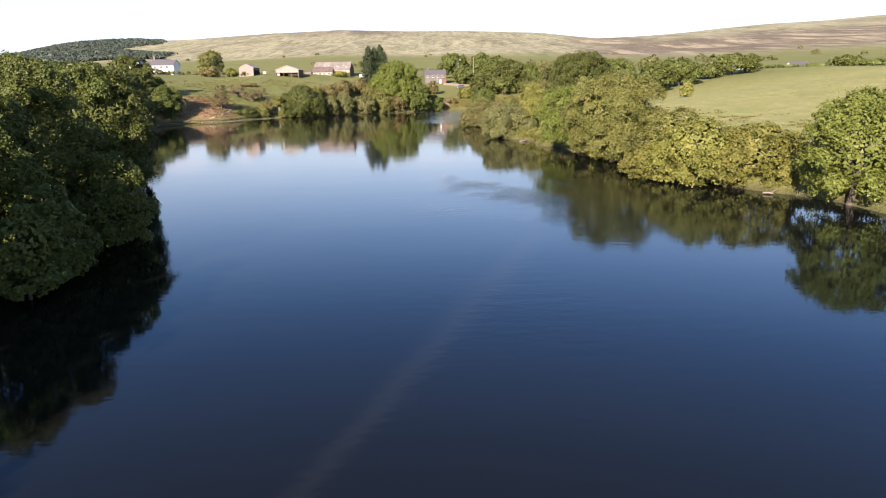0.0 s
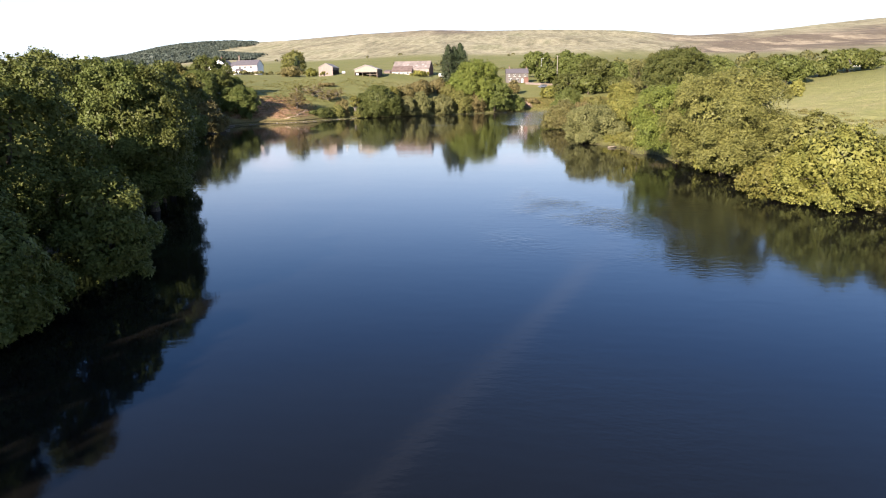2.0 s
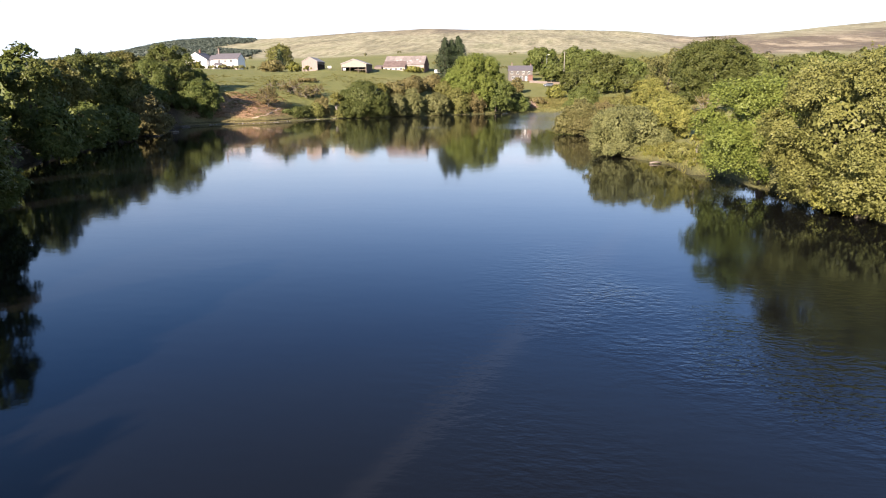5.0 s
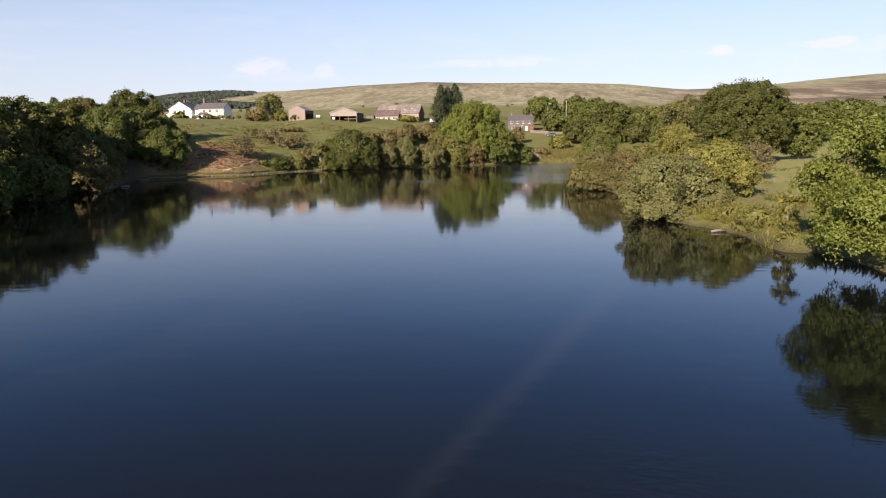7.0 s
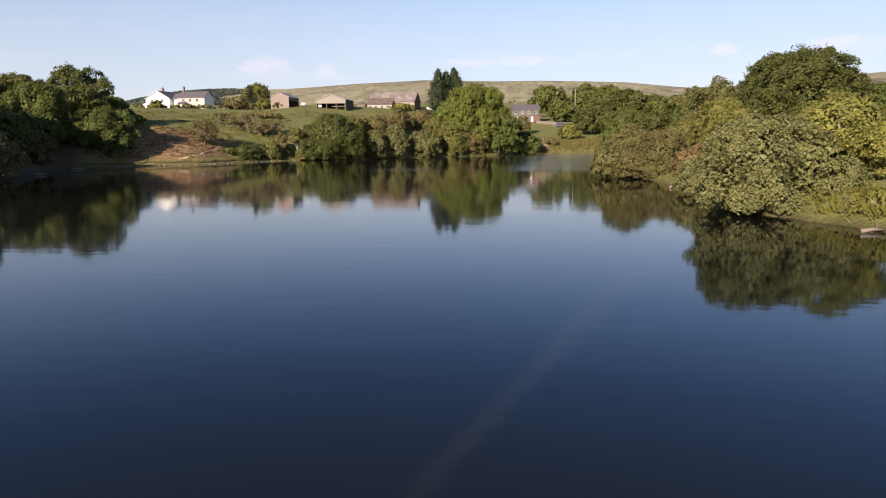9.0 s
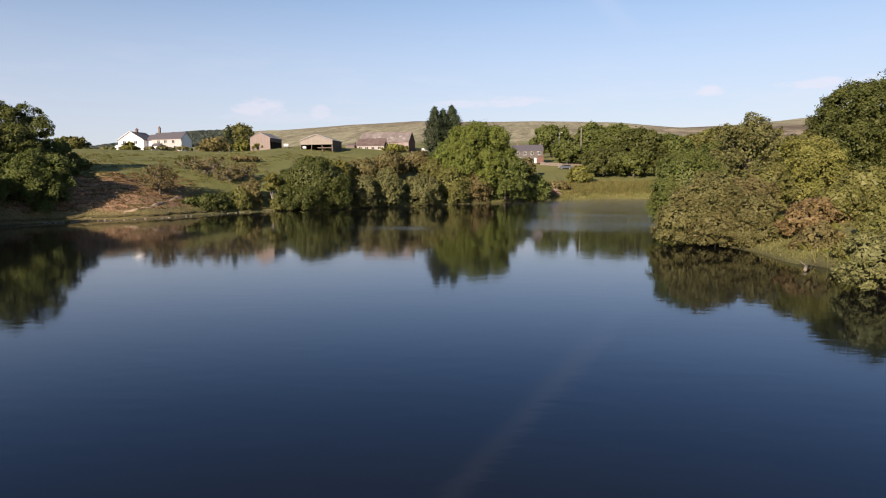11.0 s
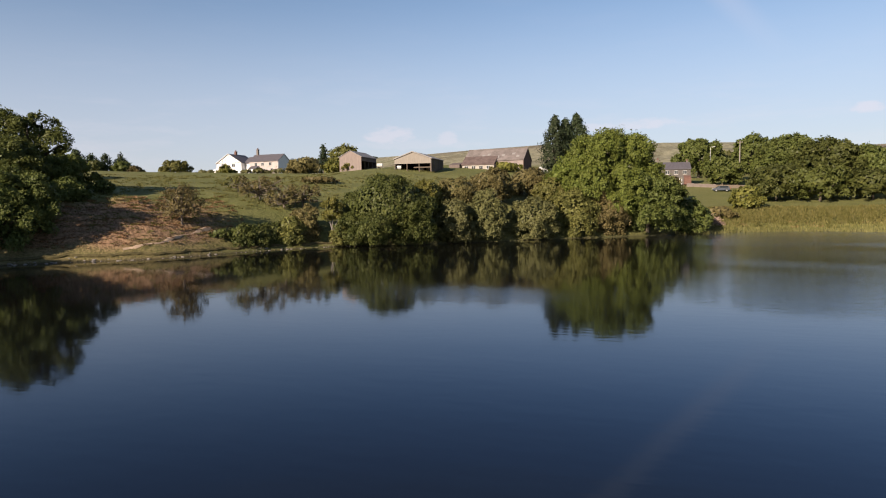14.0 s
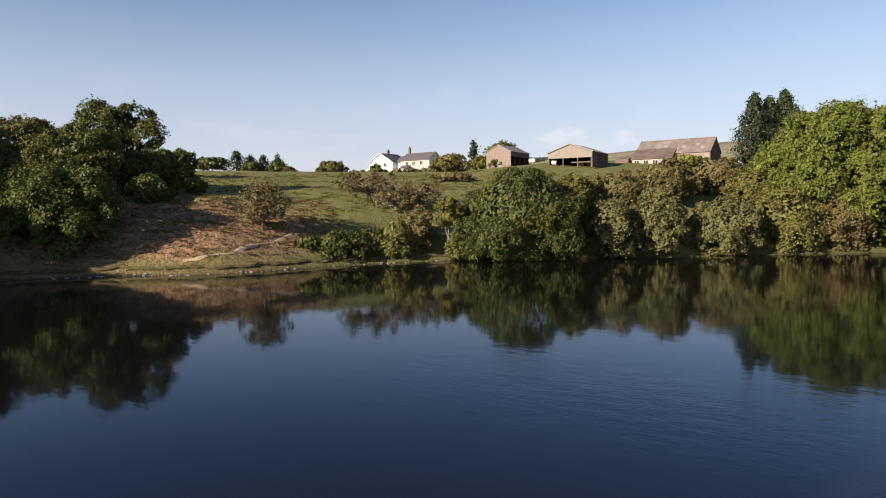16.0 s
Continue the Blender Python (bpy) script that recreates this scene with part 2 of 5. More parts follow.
TIMBER = plain("weathered_timber", (0.116, 0.092, 0.068), 0.9, 0.2, 2, 0.3, 0.4, (1, 1, 6))
WASHED = plain("washed_stone", (0.215, 0.178, 0.160), 0.9, 0.2, 1.2, 0.3, 0.4)
WHITE_PAINT = plain("white_paint", (0.450, 0.450, 0.440), 0.6, 0.4, 2, 0.06, 0.05)
GLASS_DARK = plain("window_glass", (0.020, 0.024, 0.027), 0.08, 0.6, 2, 0.1, 0.0)
STONE = plain("shore_stone", (0.215, 0.192, 0.165), 0.9, 0.2, 2.5, 0.4, 0.5)
CAR_GREY = plain("car_paint", (0.10, 0.115, 0.14), 0.25, 0.6, 1, 0.05, 0.0, None, 0.4)
RUBBER = plain("tyre_rubber", (0.02, 0.02, 0.02), 0.85, 0.2, 8, 0.2, 0.1)
METAL = plain("galvanised_metal", (0.45, 0.46, 0.47), 0.45, 0.5, 3, 0.15, 0.05, None, 0.8)
LAMP_RED = plain("lamp_glass", (0.35, 0.02, 0.02), 0.2, 0.5, 3, 0.1, 0.0)


def water_material():
    """Dark still water: a mirror at low angles, with calm and ruffled patches of small waves."""
    m = Mat("lake_water")
    ripple = m.noise(0.9, 3, 0.5, (0.8, 1.8, 1.0))
    fine = m.noise(4.5, 2, 0.5, (0.9, 1.6, 1.0))
    swell = m.noise(0.12, 2, 0.5, (0.6, 1.6, 1.0))
    ruffle = m.attr("ruffle")
    h = m.math("ADD", m.math("MULTIPLY", ripple, 0.012), m.math("MULTIPLY", m.math("MULTIPLY", fine, ruffle), 0.045))
    h = m.math("ADD", h, m.math("MULTIPLY", m.math("MULTIPLY", ripple, ruffle), 0.07))
    h = m.math("ADD", h, m.math("MULTIPLY", swell, 0.025))
    h = m.math("ADD", h, m.math("MULTIPLY", m.math("MULTIPLY", m.noise(2.4, 2, 0.6, (0.7, 1.3, 1.0)), m.attr("chop")), 0.26))
    x = m.node("ShaderNodeBump", Strength=0.30, Distance=1.0)
    m.link(h, x.inputs["Height"])
    deep = m.node("ShaderNodeBsdfDiffuse", Color=(0.0042, 0.0041, 0.0038, 1))
    gloss = m.node("ShaderNodeBsdfGlossy", Color=(0.88, 0.93, 1.0, 1), Roughness=0.03)
    m.link(m.ranged(ruffle, 0, 1, 0.052, 0.21), gloss.inputs["Roughness"])
    fres = m.node("ShaderNodeFresnel", IOR=1.33)
    # Fresnel tints the gloss itself, bluest at middling angles, to colour the mirrored sky
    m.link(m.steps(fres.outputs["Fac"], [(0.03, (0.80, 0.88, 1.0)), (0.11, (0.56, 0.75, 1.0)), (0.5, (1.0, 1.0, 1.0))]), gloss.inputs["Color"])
    for s in (gloss, fres):
        m.link(x.outputs["Normal"], s.inputs["Normal"])
    mx = m.node("ShaderNodeMixShader")
    m.link(fres.outputs["Fac"], mx.inputs["Fac"])
    m.link(deep.outputs["BSDF"], mx.inputs[1])
    m.link(gloss.outputs["BSDF"], mx.inputs[2])
    m.link(mx.outputs["Shader"], m.n["Material Output"].inputs["Surface"])
    return m.m


def ground_material():
    """Pasture, red earth bank with dead bracken, and moorland, laid out by the sheet's own attributes."""
    m = Mat("pasture_and_moor", 0.95, 0.15)
    big, mid, fine = m.noise(0.035, 5, 0.6), m.noise(0.35, 5, 0.6), m.noise(3.2, 4, 0.65)
    grass = m.steps(big, [(0.32, (0.092, 0.110, 0.028)), (0.52, (0.136, 0.142, 0.044)), (0.70, (0.190, 0.172, 0.074))])
    grass = m.mix(0.45, grass, m.steps(mid, [(0.3, (0.058, 0.070, 0.018)), (0.7, (0.148, 0.138, 0.052))]))
    grass = m.mix(0.35, grass, m.steps(fine, [(0.3, (0.052, 0.060, 0.016)), (0.7, (0.220, 0.205, 0.080))]))
    field = m.steps(m.noise(0.09, 6, 0.65), [(0.35, (0.160, 0.180, 0.048)), (0.5, (0.225, 0.225, 0.080)), (0.65, (0.290, 0.255, 0.120))])
    field = m.mix(0.5, field, m.steps(m.noise(0.5, 6, 0.7, (1, 0.45, 1)), [(0.36, (0.120, 0.128, 0.034)), (0.5, (0.205, 0.205, 0.066)), (0.64, (0.310, 0.270, 0.130))]))
    field = m.mix(0.4, field, m.steps(fine, [(0.3, (0.110, 0.115, 0.030)), (0.7, (0.290, 0.260, 0.120))]))
    grass = m.mix(m.attr("field"), grass, field)
    earth = m.steps(mid, [(0.32, (0.110, 0.068, 0.034)), (0.46, (0.250, 0.148, 0.086)), (0.56, (0.225, 0.145, 0.078)), (0.66, (0.120, 0.108, 0.036))])
    earth = m.mix(0.62, earth, m.steps(fine, [(0.42, (0.058, 0.038, 0.020)), (0.56, (0.262, 0.170, 0.106))]))
    heath = m.noise(0.0075, 7, 0.72, (1, 0.16, 1))
    moor = m.steps(heath, [(0.40, (0.098, 0.086, 0.050)), (0.47, (0.180, 0.172, 0.092)), (0.53, (0.345, 0.315, 0.200)), (0.60, (0.170, 0.182, 0.084))])
    moor = m.mix(0.45, moor, m.steps(m.noise(0.022, 6, 0.75, (1, 0.16, 1)), [(0.38, (0.078, 0.067, 0.041)), (0.62, (0.290, 0.264, 0.165))]))
    crag = m.ranged(m.noise(0.016, 7, 0.75, (1, 0.16, 1)), 0.50, 0.6)
    dark = m.mix(crag, (0.085, 0.060, 0.046), (0.300, 0.245, 0.170))
    moor = m.mix(0.4, moor, m.steps(m.noise(0.07, 5, 0.7, (1, 0.2, 1)), [(0.42, (0.076, 0.068, 0.043)), (0.58, (0.305, 0.276, 0.184))]))
    moor = m.mix(m.math("MULTIPLY", m.attr("heather"), 0.75), moor, dark)
    c = m.mix(m.attr("earth"), grass, earth)
    # litter floor of the west-bank wood, coloured extra dark to deepen its shade
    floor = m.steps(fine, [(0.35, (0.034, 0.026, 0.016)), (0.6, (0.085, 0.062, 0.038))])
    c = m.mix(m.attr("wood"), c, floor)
    c = m.mix(m.attr("moor"), c, moor)
    c = m.mix(m.attr("bed"), c, (0.036, 0.029, 0.020))
    m.colour(c)
    m.bump(m.math("ADD", fine, m.math("MULTIPLY", mid, 2.0)), 1.0, 0.2)
    return m.m


# ---- the lie of the land ----
def smooth(a, b, v):
    u = np.clip((v - a) / (b - a), 0, 1)
    return u * u * (3 - 2 * u)


WEST_SHORE = [(-31.5, -140), (-28.5, -60), (-26.5, 0), (-26.5, 34), (-29.5, 52), (-34.5, 70), (-45.5, 90), (-57.5, 108), (-64.5, 126), (-71, 150), (-72, 168), (-78, 183), (-78, 193), (-72, 200), (-64, 207)]
NORTH_SHORE = [(-59, 218.6), (-51, 229.6), (-42, 233.2), (-37, 238.2), (-24, 249.2), (-11, 259.2), (-2, 266.7), (5, 272), (18, 280), (32, 280), (42, 270)]
EAST_SHORE = [(40, 255), (30, 238), (20, 215), (14.3, 190), (11.3, 178), (11.8, 168), (13.8, 161), (13.8, 155), (15.3, 149.5), (13.8, 142), (12.3, 135), (13.3, 129), (16, 122.8), (17.9, 117.5), (17.6, 112.5), (18.0, 109.9), (21.4, 108.2), (21.6, 102), (24.3, 88), (26.8, 76), (28.8, 66), (33.3, 58), (35.3, 49), (36, 20), (36, -30), (30, -100), (20, -140)]


def rounded(points, steps=4):
    """A closed smooth line through the points."""
    p, out = np.array(points, float), []
    n = len(p)
    for i in range(n):
        a, b, c, d = p[i - 1], p[i], p[(i + 1) % n], p[(i + 2) % n]
        for k in range(steps):
            u = k / steps
            out.append(0.5 * (2 * b + (c - a) * u + (2 * a - 5 * b + 4 * c - d) * u * u + (3 * b - a - 3 * c + d) * u ** 3))
    return np.array(out)


SHORE = rounded(WEST_SHORE + NORTH_SHORE + EAST_SHORE)


def shore_distance(x, y):
    """Metres from the waterline: plus on land, minus in the lake."""
    x, y = np.asarray(x, float), np.asarray(y, float)
    best, inside = np.full(x.shape, 1e9), np.zeros(x.shape, bool)
    for (ax, ay), (bx, by) in zip(SHORE, np.roll(SHORE, -1, 0)):
        dx, dy = bx - ax, by - ay
        u = np.clip(((x - ax) * dx + (y - ay) * dy) / (dx * dx + dy * dy), 0, 1)
        best = np.minimum(best, (x - ax - u * dx) ** 2 + (y - ay - u * dy) ** 2)
        if dy:
            inside ^= ((ay > y) != (by > y)) & (x < dx * (y - ay) / dy + ax)
    return np.where(inside, -1, 1) * np.sqrt(best)


# the skyline: bearing in degrees from ahead, and its height in hundredths of its distance
BEARING = [-180, -90, -50, -36, -31, -29, -27, -25, -23.4, -21.5, -16.5, -13, -7.7, 2, 9, 13.5, 18, 22, 26, 31.6, 45, 90, 180]
SKYLINE = [4.0, 3.4, 2.6, 3.2, 4.55, 5.4, 6.0, 6.35, 6.5, 6.5, 7.15, 7.58, 8.0, 7.8, 7.3, 6.4, 6.5, 6.9, 7.3, 7.6, 7.6, 5.0, 4.0]


RIDGE = 3200.0


def wobble(x, y, scale, seed):
    """Cheap smooth unevenness, -1 to 1."""
    r = np.random.RandomState(seed)
    out = 0
    for k in range(6):
        a, ph, f = r.uniform(0, 6.28), r.uniform(0, 6.28), scale * r.uniform(0.6, 2.2)
        out = out + np.sin((x * math.cos(a) + y * math.sin(a)) * f + ph)
    return out / 4


def land(x, y):
    """The height of the ground."""
    x, y = np.asarray(x, float), np.asarray(y, float)
    s = shore_distance(x, y)
    p = np.maximum(s, 0)
    west = 3.0 * (1 - np.exp(-p / 5)) + 8.0 * smooth(5, 90, p)
    hill = 8.0 * (1 - np.exp(-np.maximum(p - 1.1 * (1 - np.exp(-p)), 0) / 8.6)) + (7.3 + 3.0 * smooth(-95, -70, x) + 2.5 * smooth(100, 160, p)) * smooth(5, 110, p)
    north = 1.3 * (1 - np.exp(-p / 4)) + 0.12 * np.clip(p - 3, 0, 120)
    east = 2.2 * (1 - np.exp(-p / 5)) + 11 * smooth(10, 150, p)
    left = west + (hill - west) * smooth(150, 195, y)
    right = east + (north - east) * smooth(225, 300, y)
    h = left + (right - left) * smooth(-28, 0, x)
    rho = np.hypot(x, y)
    base = 14 + 3 * wobble(x, y, 0.006, 3)
    h = h + (base - h) * smooth(330, 520, rho)
    e = np.interp(np.degrees(np.arctan2(x, y)), BEARING, SKYLINE) / 100
    u = np.clip((rho - 480) / (RIDGE - 480), 0, 1)
    h = h + (e * RIDGE - 4) * u ** 1.25 * (1 + 0.05 * wobble(x, y, 0.002, 5) * (1 - u)) + smooth(1500, 2400, rho) * 3.0 * wobble(x, y, 0.006, 9) + smooth(1050, 1500, rho) * (1 - smooth(2500, 3050, rho)) * 9.0 * wobble(x, y, 0.009, 10)
    h = h + smooth(0.5, 8, p) * (0.14 * wobble(x, y, 0.5, 11) + 0.05 * wobble(x, y, 1.7, 12))
    # small sheep-trodden terraces and hummocks on the worn bank
    al = (x + 77) * 0.66 + (y - 197) * 0.75
    worn = smooth(-6, 0, al) * (1 - smooth(24, 32, al)) * smooth(1.5, 4, p) * (1 - smooth(16, 24, p)) * (y > 180) * (x < -40)
    q = (h + 0.25 * wobble(x, y, 0.35, 14)) / 0.75
    tread = 0.75 * (np.floor(q) + smooth(0.45, 0.95, q - np.floor(q)) - q)
    h = h + worn * (0.95 * tread + 0.13 * wobble(x, y, 2.0, 15) + 0.06 * wobble(x, y, 4.3, 16))
    bank = smooth(-0.1, 0.45, s) * 0.24
    return np.where(s > 0, h + bank, np.maximum(s * 0.3, -2.5) + bank)


def ground(x, y):
    return float(land(np.array([x]), np.array([y]))[0])


def spaced(lo, hi, step, end_lo, end_hi, grow=1.16):
    v = list(np.arange(lo, hi + step / 2, step))
    d = step
    while v[-1] < end_hi:
        d *= grow
        v.append(v[-1] + d)
    d = step
    while v[0] > end_lo:
        d *= grow
        v.insert(0, v[0] - d)
    return np.array(v)


def mesh_from(name, verts, faces, smooth_shade=False):
    """A mesh from arrays: verts (n, 3), faces (m, k)."""
    verts, faces = np.asarray(verts, np.float32), np.asarray(faces, np.int32)
    me = bpy.data.meshes.new(name)
    me.vertices.add(len(verts))
    me.vertices.foreach_set("co", verts.ravel())
    k = faces.shape[1]
    me.loops.add(faces.size)
    me.loops.foreach_set("vertex_index", faces.ravel())
    me.polygons.add(len(faces))
    me.polygons.foreach_set("loop_start", np.arange(0, faces.size, k, dtype=np.int32))
    me.polygons.foreach_set("use_smooth", np.full(len(faces), smooth_shade))
    me.update(calc_edges=True)
    return me


def grid_faces(nx, ny):
    i = np.arange(ny - 1)[:, None] * nx + np.arange(nx - 1)[None, :]
    i = i.ravel()
    return np.stack([i, i + 1, i + 1 + nx, i + nx], 1)


gx, gy = spaced(-125, 110, 1.5, -4300, 4300, 1.1), spaced(-20, 300, 1.5, -2600, 4300, 1.1)
gx, gy = (np.unique(np.concatenate([g[(g < a - 0.3) | (g > b + 0.3)], np.arange(a, b + 0.2, 0.5)])) for g, a, b in ((gx, -95, -46), (gy, 188, 240)))
GX, GY = np.meshgrid(gx, gy)
GZ = land(GX, GY)
ground_mesh = mesh_from("ground", np.stack([GX.ravel(), GY.ravel(), GZ.ravel()], 1), grid_faces(len(gx), len(gy)), True)
gs, grho = shore_distance(GX, GY), np.hypot(GX, GY)
gbear = np.degrees(np.arctan2(GX, GY))
# the worn bank above the bay: a band along the shore
along = (GX + 77) * 0.66 + (GY - 197) * 0.75
earth = smooth(-8, -2, along) * (1 - smooth(19, 29, along + 2.5 * wobble(GX, GY, 0.4, 21))) * (1 - smooth(13, 19, gs + 2 * wobble(GX, GY, 0.5, 22))) * (0.4 + 0.6 * smooth(1.6, 4.2, gs + 1.1 * wobble(GX, GY, 0.6, 23))) * (GY > 185)
edge = (1 - smooth(0.6, 1.6, gs)) * (gs > -1)
edge = np.where((GX < -62) & (GY > 150), edge, edge * 0.1)
moor = smooth(1080, 1320, grho + 90 * wobble(GX, GY, 0.005, 31))
heather = smooth(11, 16, gbear) * (1 - smooth(0.62, 0.74, np.clip((grho - 480) / (RIDGE - 480), 0, 1) + 0.06 * wobble(GX, GY, 0.005, 33))) * smooth(1150, 1350, grho) * (gbear < 70)
heather = np.maximum(heather, 0.9 * smooth(2650, 3050, grho + 120 * wobble(GX, GY, 0.005, 34)) * (1 - smooth(-6, 2, gbear)) * (gbear > -24))
heather = np.maximum(heather, 0.8 * smooth(10, 13, gbear) * (1 - smooth(17, 20, gbear)) * smooth(1900, 2400, grho))
field = smooth(18, 40, GX + 6 * wobble(GX, GY, 0.1, 35)) * (1 - smooth(230, 300, GY)) * smooth(3, 9, gs)
# where the wood's soil colour also carries shade under the west-bank trees
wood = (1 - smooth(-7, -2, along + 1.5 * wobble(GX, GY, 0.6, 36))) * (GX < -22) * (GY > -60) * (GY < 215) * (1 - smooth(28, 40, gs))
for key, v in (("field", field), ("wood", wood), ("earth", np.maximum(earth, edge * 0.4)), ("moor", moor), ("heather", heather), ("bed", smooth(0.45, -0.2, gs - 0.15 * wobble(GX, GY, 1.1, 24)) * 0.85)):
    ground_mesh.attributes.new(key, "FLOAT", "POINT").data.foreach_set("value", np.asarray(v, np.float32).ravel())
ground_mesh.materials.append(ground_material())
tagged(new("ground", ground_mesh), "rolling green pasture with a bare red-brown bank and open moorland behind", "ground", kind="structure")

wx, wy = np.linspace(-100, 70, 86), np.linspace(-145, 300, 224)
WX, WY = np.meshgrid(wx, wy)
water_mesh = mesh_from("water", np.stack([WX.ravel(), WY.ravel(), 0 * WX.ravel()], 1), grid_faces(len(wx), len(wy)), True)
gust = np.exp(-(((WX - 15) / 9) ** 2 + ((WY - 60) / 14) ** 2)) * (0.6 + 0.4 * wobble(WX, WY, 0.35, 81))
head = smooth(228, 250, WY + 0.5 * WX) * smooth(-14, 4, WX) * (0.65 + 0.35 * wobble(WX, WY * 2.5, 0.12, 82))
near = 0.3 * np.exp(-(((WX - 3) / 8) ** 2 + ((WY - 30) / 8) ** 2)) * (0.6 + 0.4 * wobble(WX, WY, 0.5, 84))
drift = 0.1 * smooth(0.35, 0.9, wobble(WX, WY, 0.06, 83))
cove = (0.5 + 0.18 * wobble(WX, WY * 3, 0.12, 87)) * smooth(-7, 1, WX + 2 * wobble(WX, WY, 0.15, 85)) * smooth(172, 192, WY + 4 * wobble(WX, WY, 0.1, 86))
streak = 0.6 * np.exp(-(((WX + 19) / 7) ** 2 + ((WY - 183 + 0.15 * WX) / 3.5) ** 2))
chop = np.exp(-(((WX - 8.5) / 9) ** 4 + ((WY - 64) / 14) ** 4)) * smooth(-0.5, 0.5, wobble(WX, WY, 0.3, 87)) * (0.6 + 0.4 * wobble(WX, WY, 0.7, 88))
water_mesh.attributes.new("chop", "FLOAT", "POINT").data.foreach_set("value", np.asarray(np.clip(chop, 0, 1), np.float32).ravel())
ruffle = np.clip(np.maximum.reduce([gust * 0.45, head, cove, streak, drift + near]), 0, 1)
water_mesh.attributes.new("ruffle", "FLOAT", "POINT").data.foreach_set("value", np.asarray(ruffle, np.float32).ravel())
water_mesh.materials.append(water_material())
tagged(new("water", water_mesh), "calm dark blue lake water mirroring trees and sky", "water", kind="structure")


# ---- makers ----
def part(name, me, material, parent, label=""):
    """One mesh object under a thing or under a part; me is a mesh or a bmesh."""
    if isinstance(me, bmesh.types.BMesh):
        bm, me = me, bpy.data.meshes.new(name)
        bm.to_mesh(me)
        bm.free()
    if not me.materials:
        me.materials.append(material)
    ob = new(name, me)
    ob.parent = parent
    return tagged(ob, label)


def root(name, x, y, z, label, category, group="", turn=0.0):
    ob = new(name)
    ob.matrix_world = pose(x, y, z, 0, 0, turn)
    ob.empty_display_size = 0.3
    return tagged(ob, label, category, group)


def tubes(lines, sides=7):
    """Tapered round limbs along lines of (point, radius), as one mesh's arrays."""
    vs, fs = [], []
    for line in lines:
        start = len(vs)
        for i, (p, r) in enumerate(line):
            p = Vector(p)
            q = Vector(line[min(i + 1, len(line) - 1)][0]) - Vector(line[max(i - 1, 0)][0])
            a = q.orthogonal().normalized()
            b = q.normalized().cross(a)
            for k in range(sides):
                w = 2 * math.pi * k / sides
                vs.append(p + (a * math.cos(w) + b * math.sin(w)) * r)
        for i in range(len(line) - 1):
            for k in range(sides):
                k2 = (k + 1) % sides
                fs.append((start + i * sides + k, start + i * sides + k2, start + (i + 1) * sides + k2, start + (i + 1) * sides + k))
    return vs, fs


def leaves(points, normals, size, rng, long=1.5, big=1.0):
    """Small pointed leaves at the points, facing roughly along the normals."""
    n = len(points)
    nr = normals / (np.linalg.norm(normals, axis=1, keepdims=True) + 1e-9) + rng.normal(0, 0.33, (n, 3))
    nr /= np.linalg.norm(nr, axis=1, keepdims=True) + 1e-9
    a = np.cross(nr, rng.normal(0, 1, (n, 3)))
    a /= np.linalg.norm(a, axis=1, keepdims=True) + 1e-9
    b = np.cross(nr, a)
    s = (size * 1.12 * big * rng.uniform(0.6, 1.35, n))[:, None]
    v = np.stack([points - a * s * 0.5 * long, points + a * s * 0.4 * long + b * s * 0.5, points + a * s * 0.3 * long - b * s * 0.45], 1)
    return v.reshape(-1, 3), np.arange(3 * n).reshape(n, 3)


def unit(rng, n):
    v = rng.normal(0, 1, (n, 3))
    return v / np.linalg.norm(v, axis=1, keepdims=True)


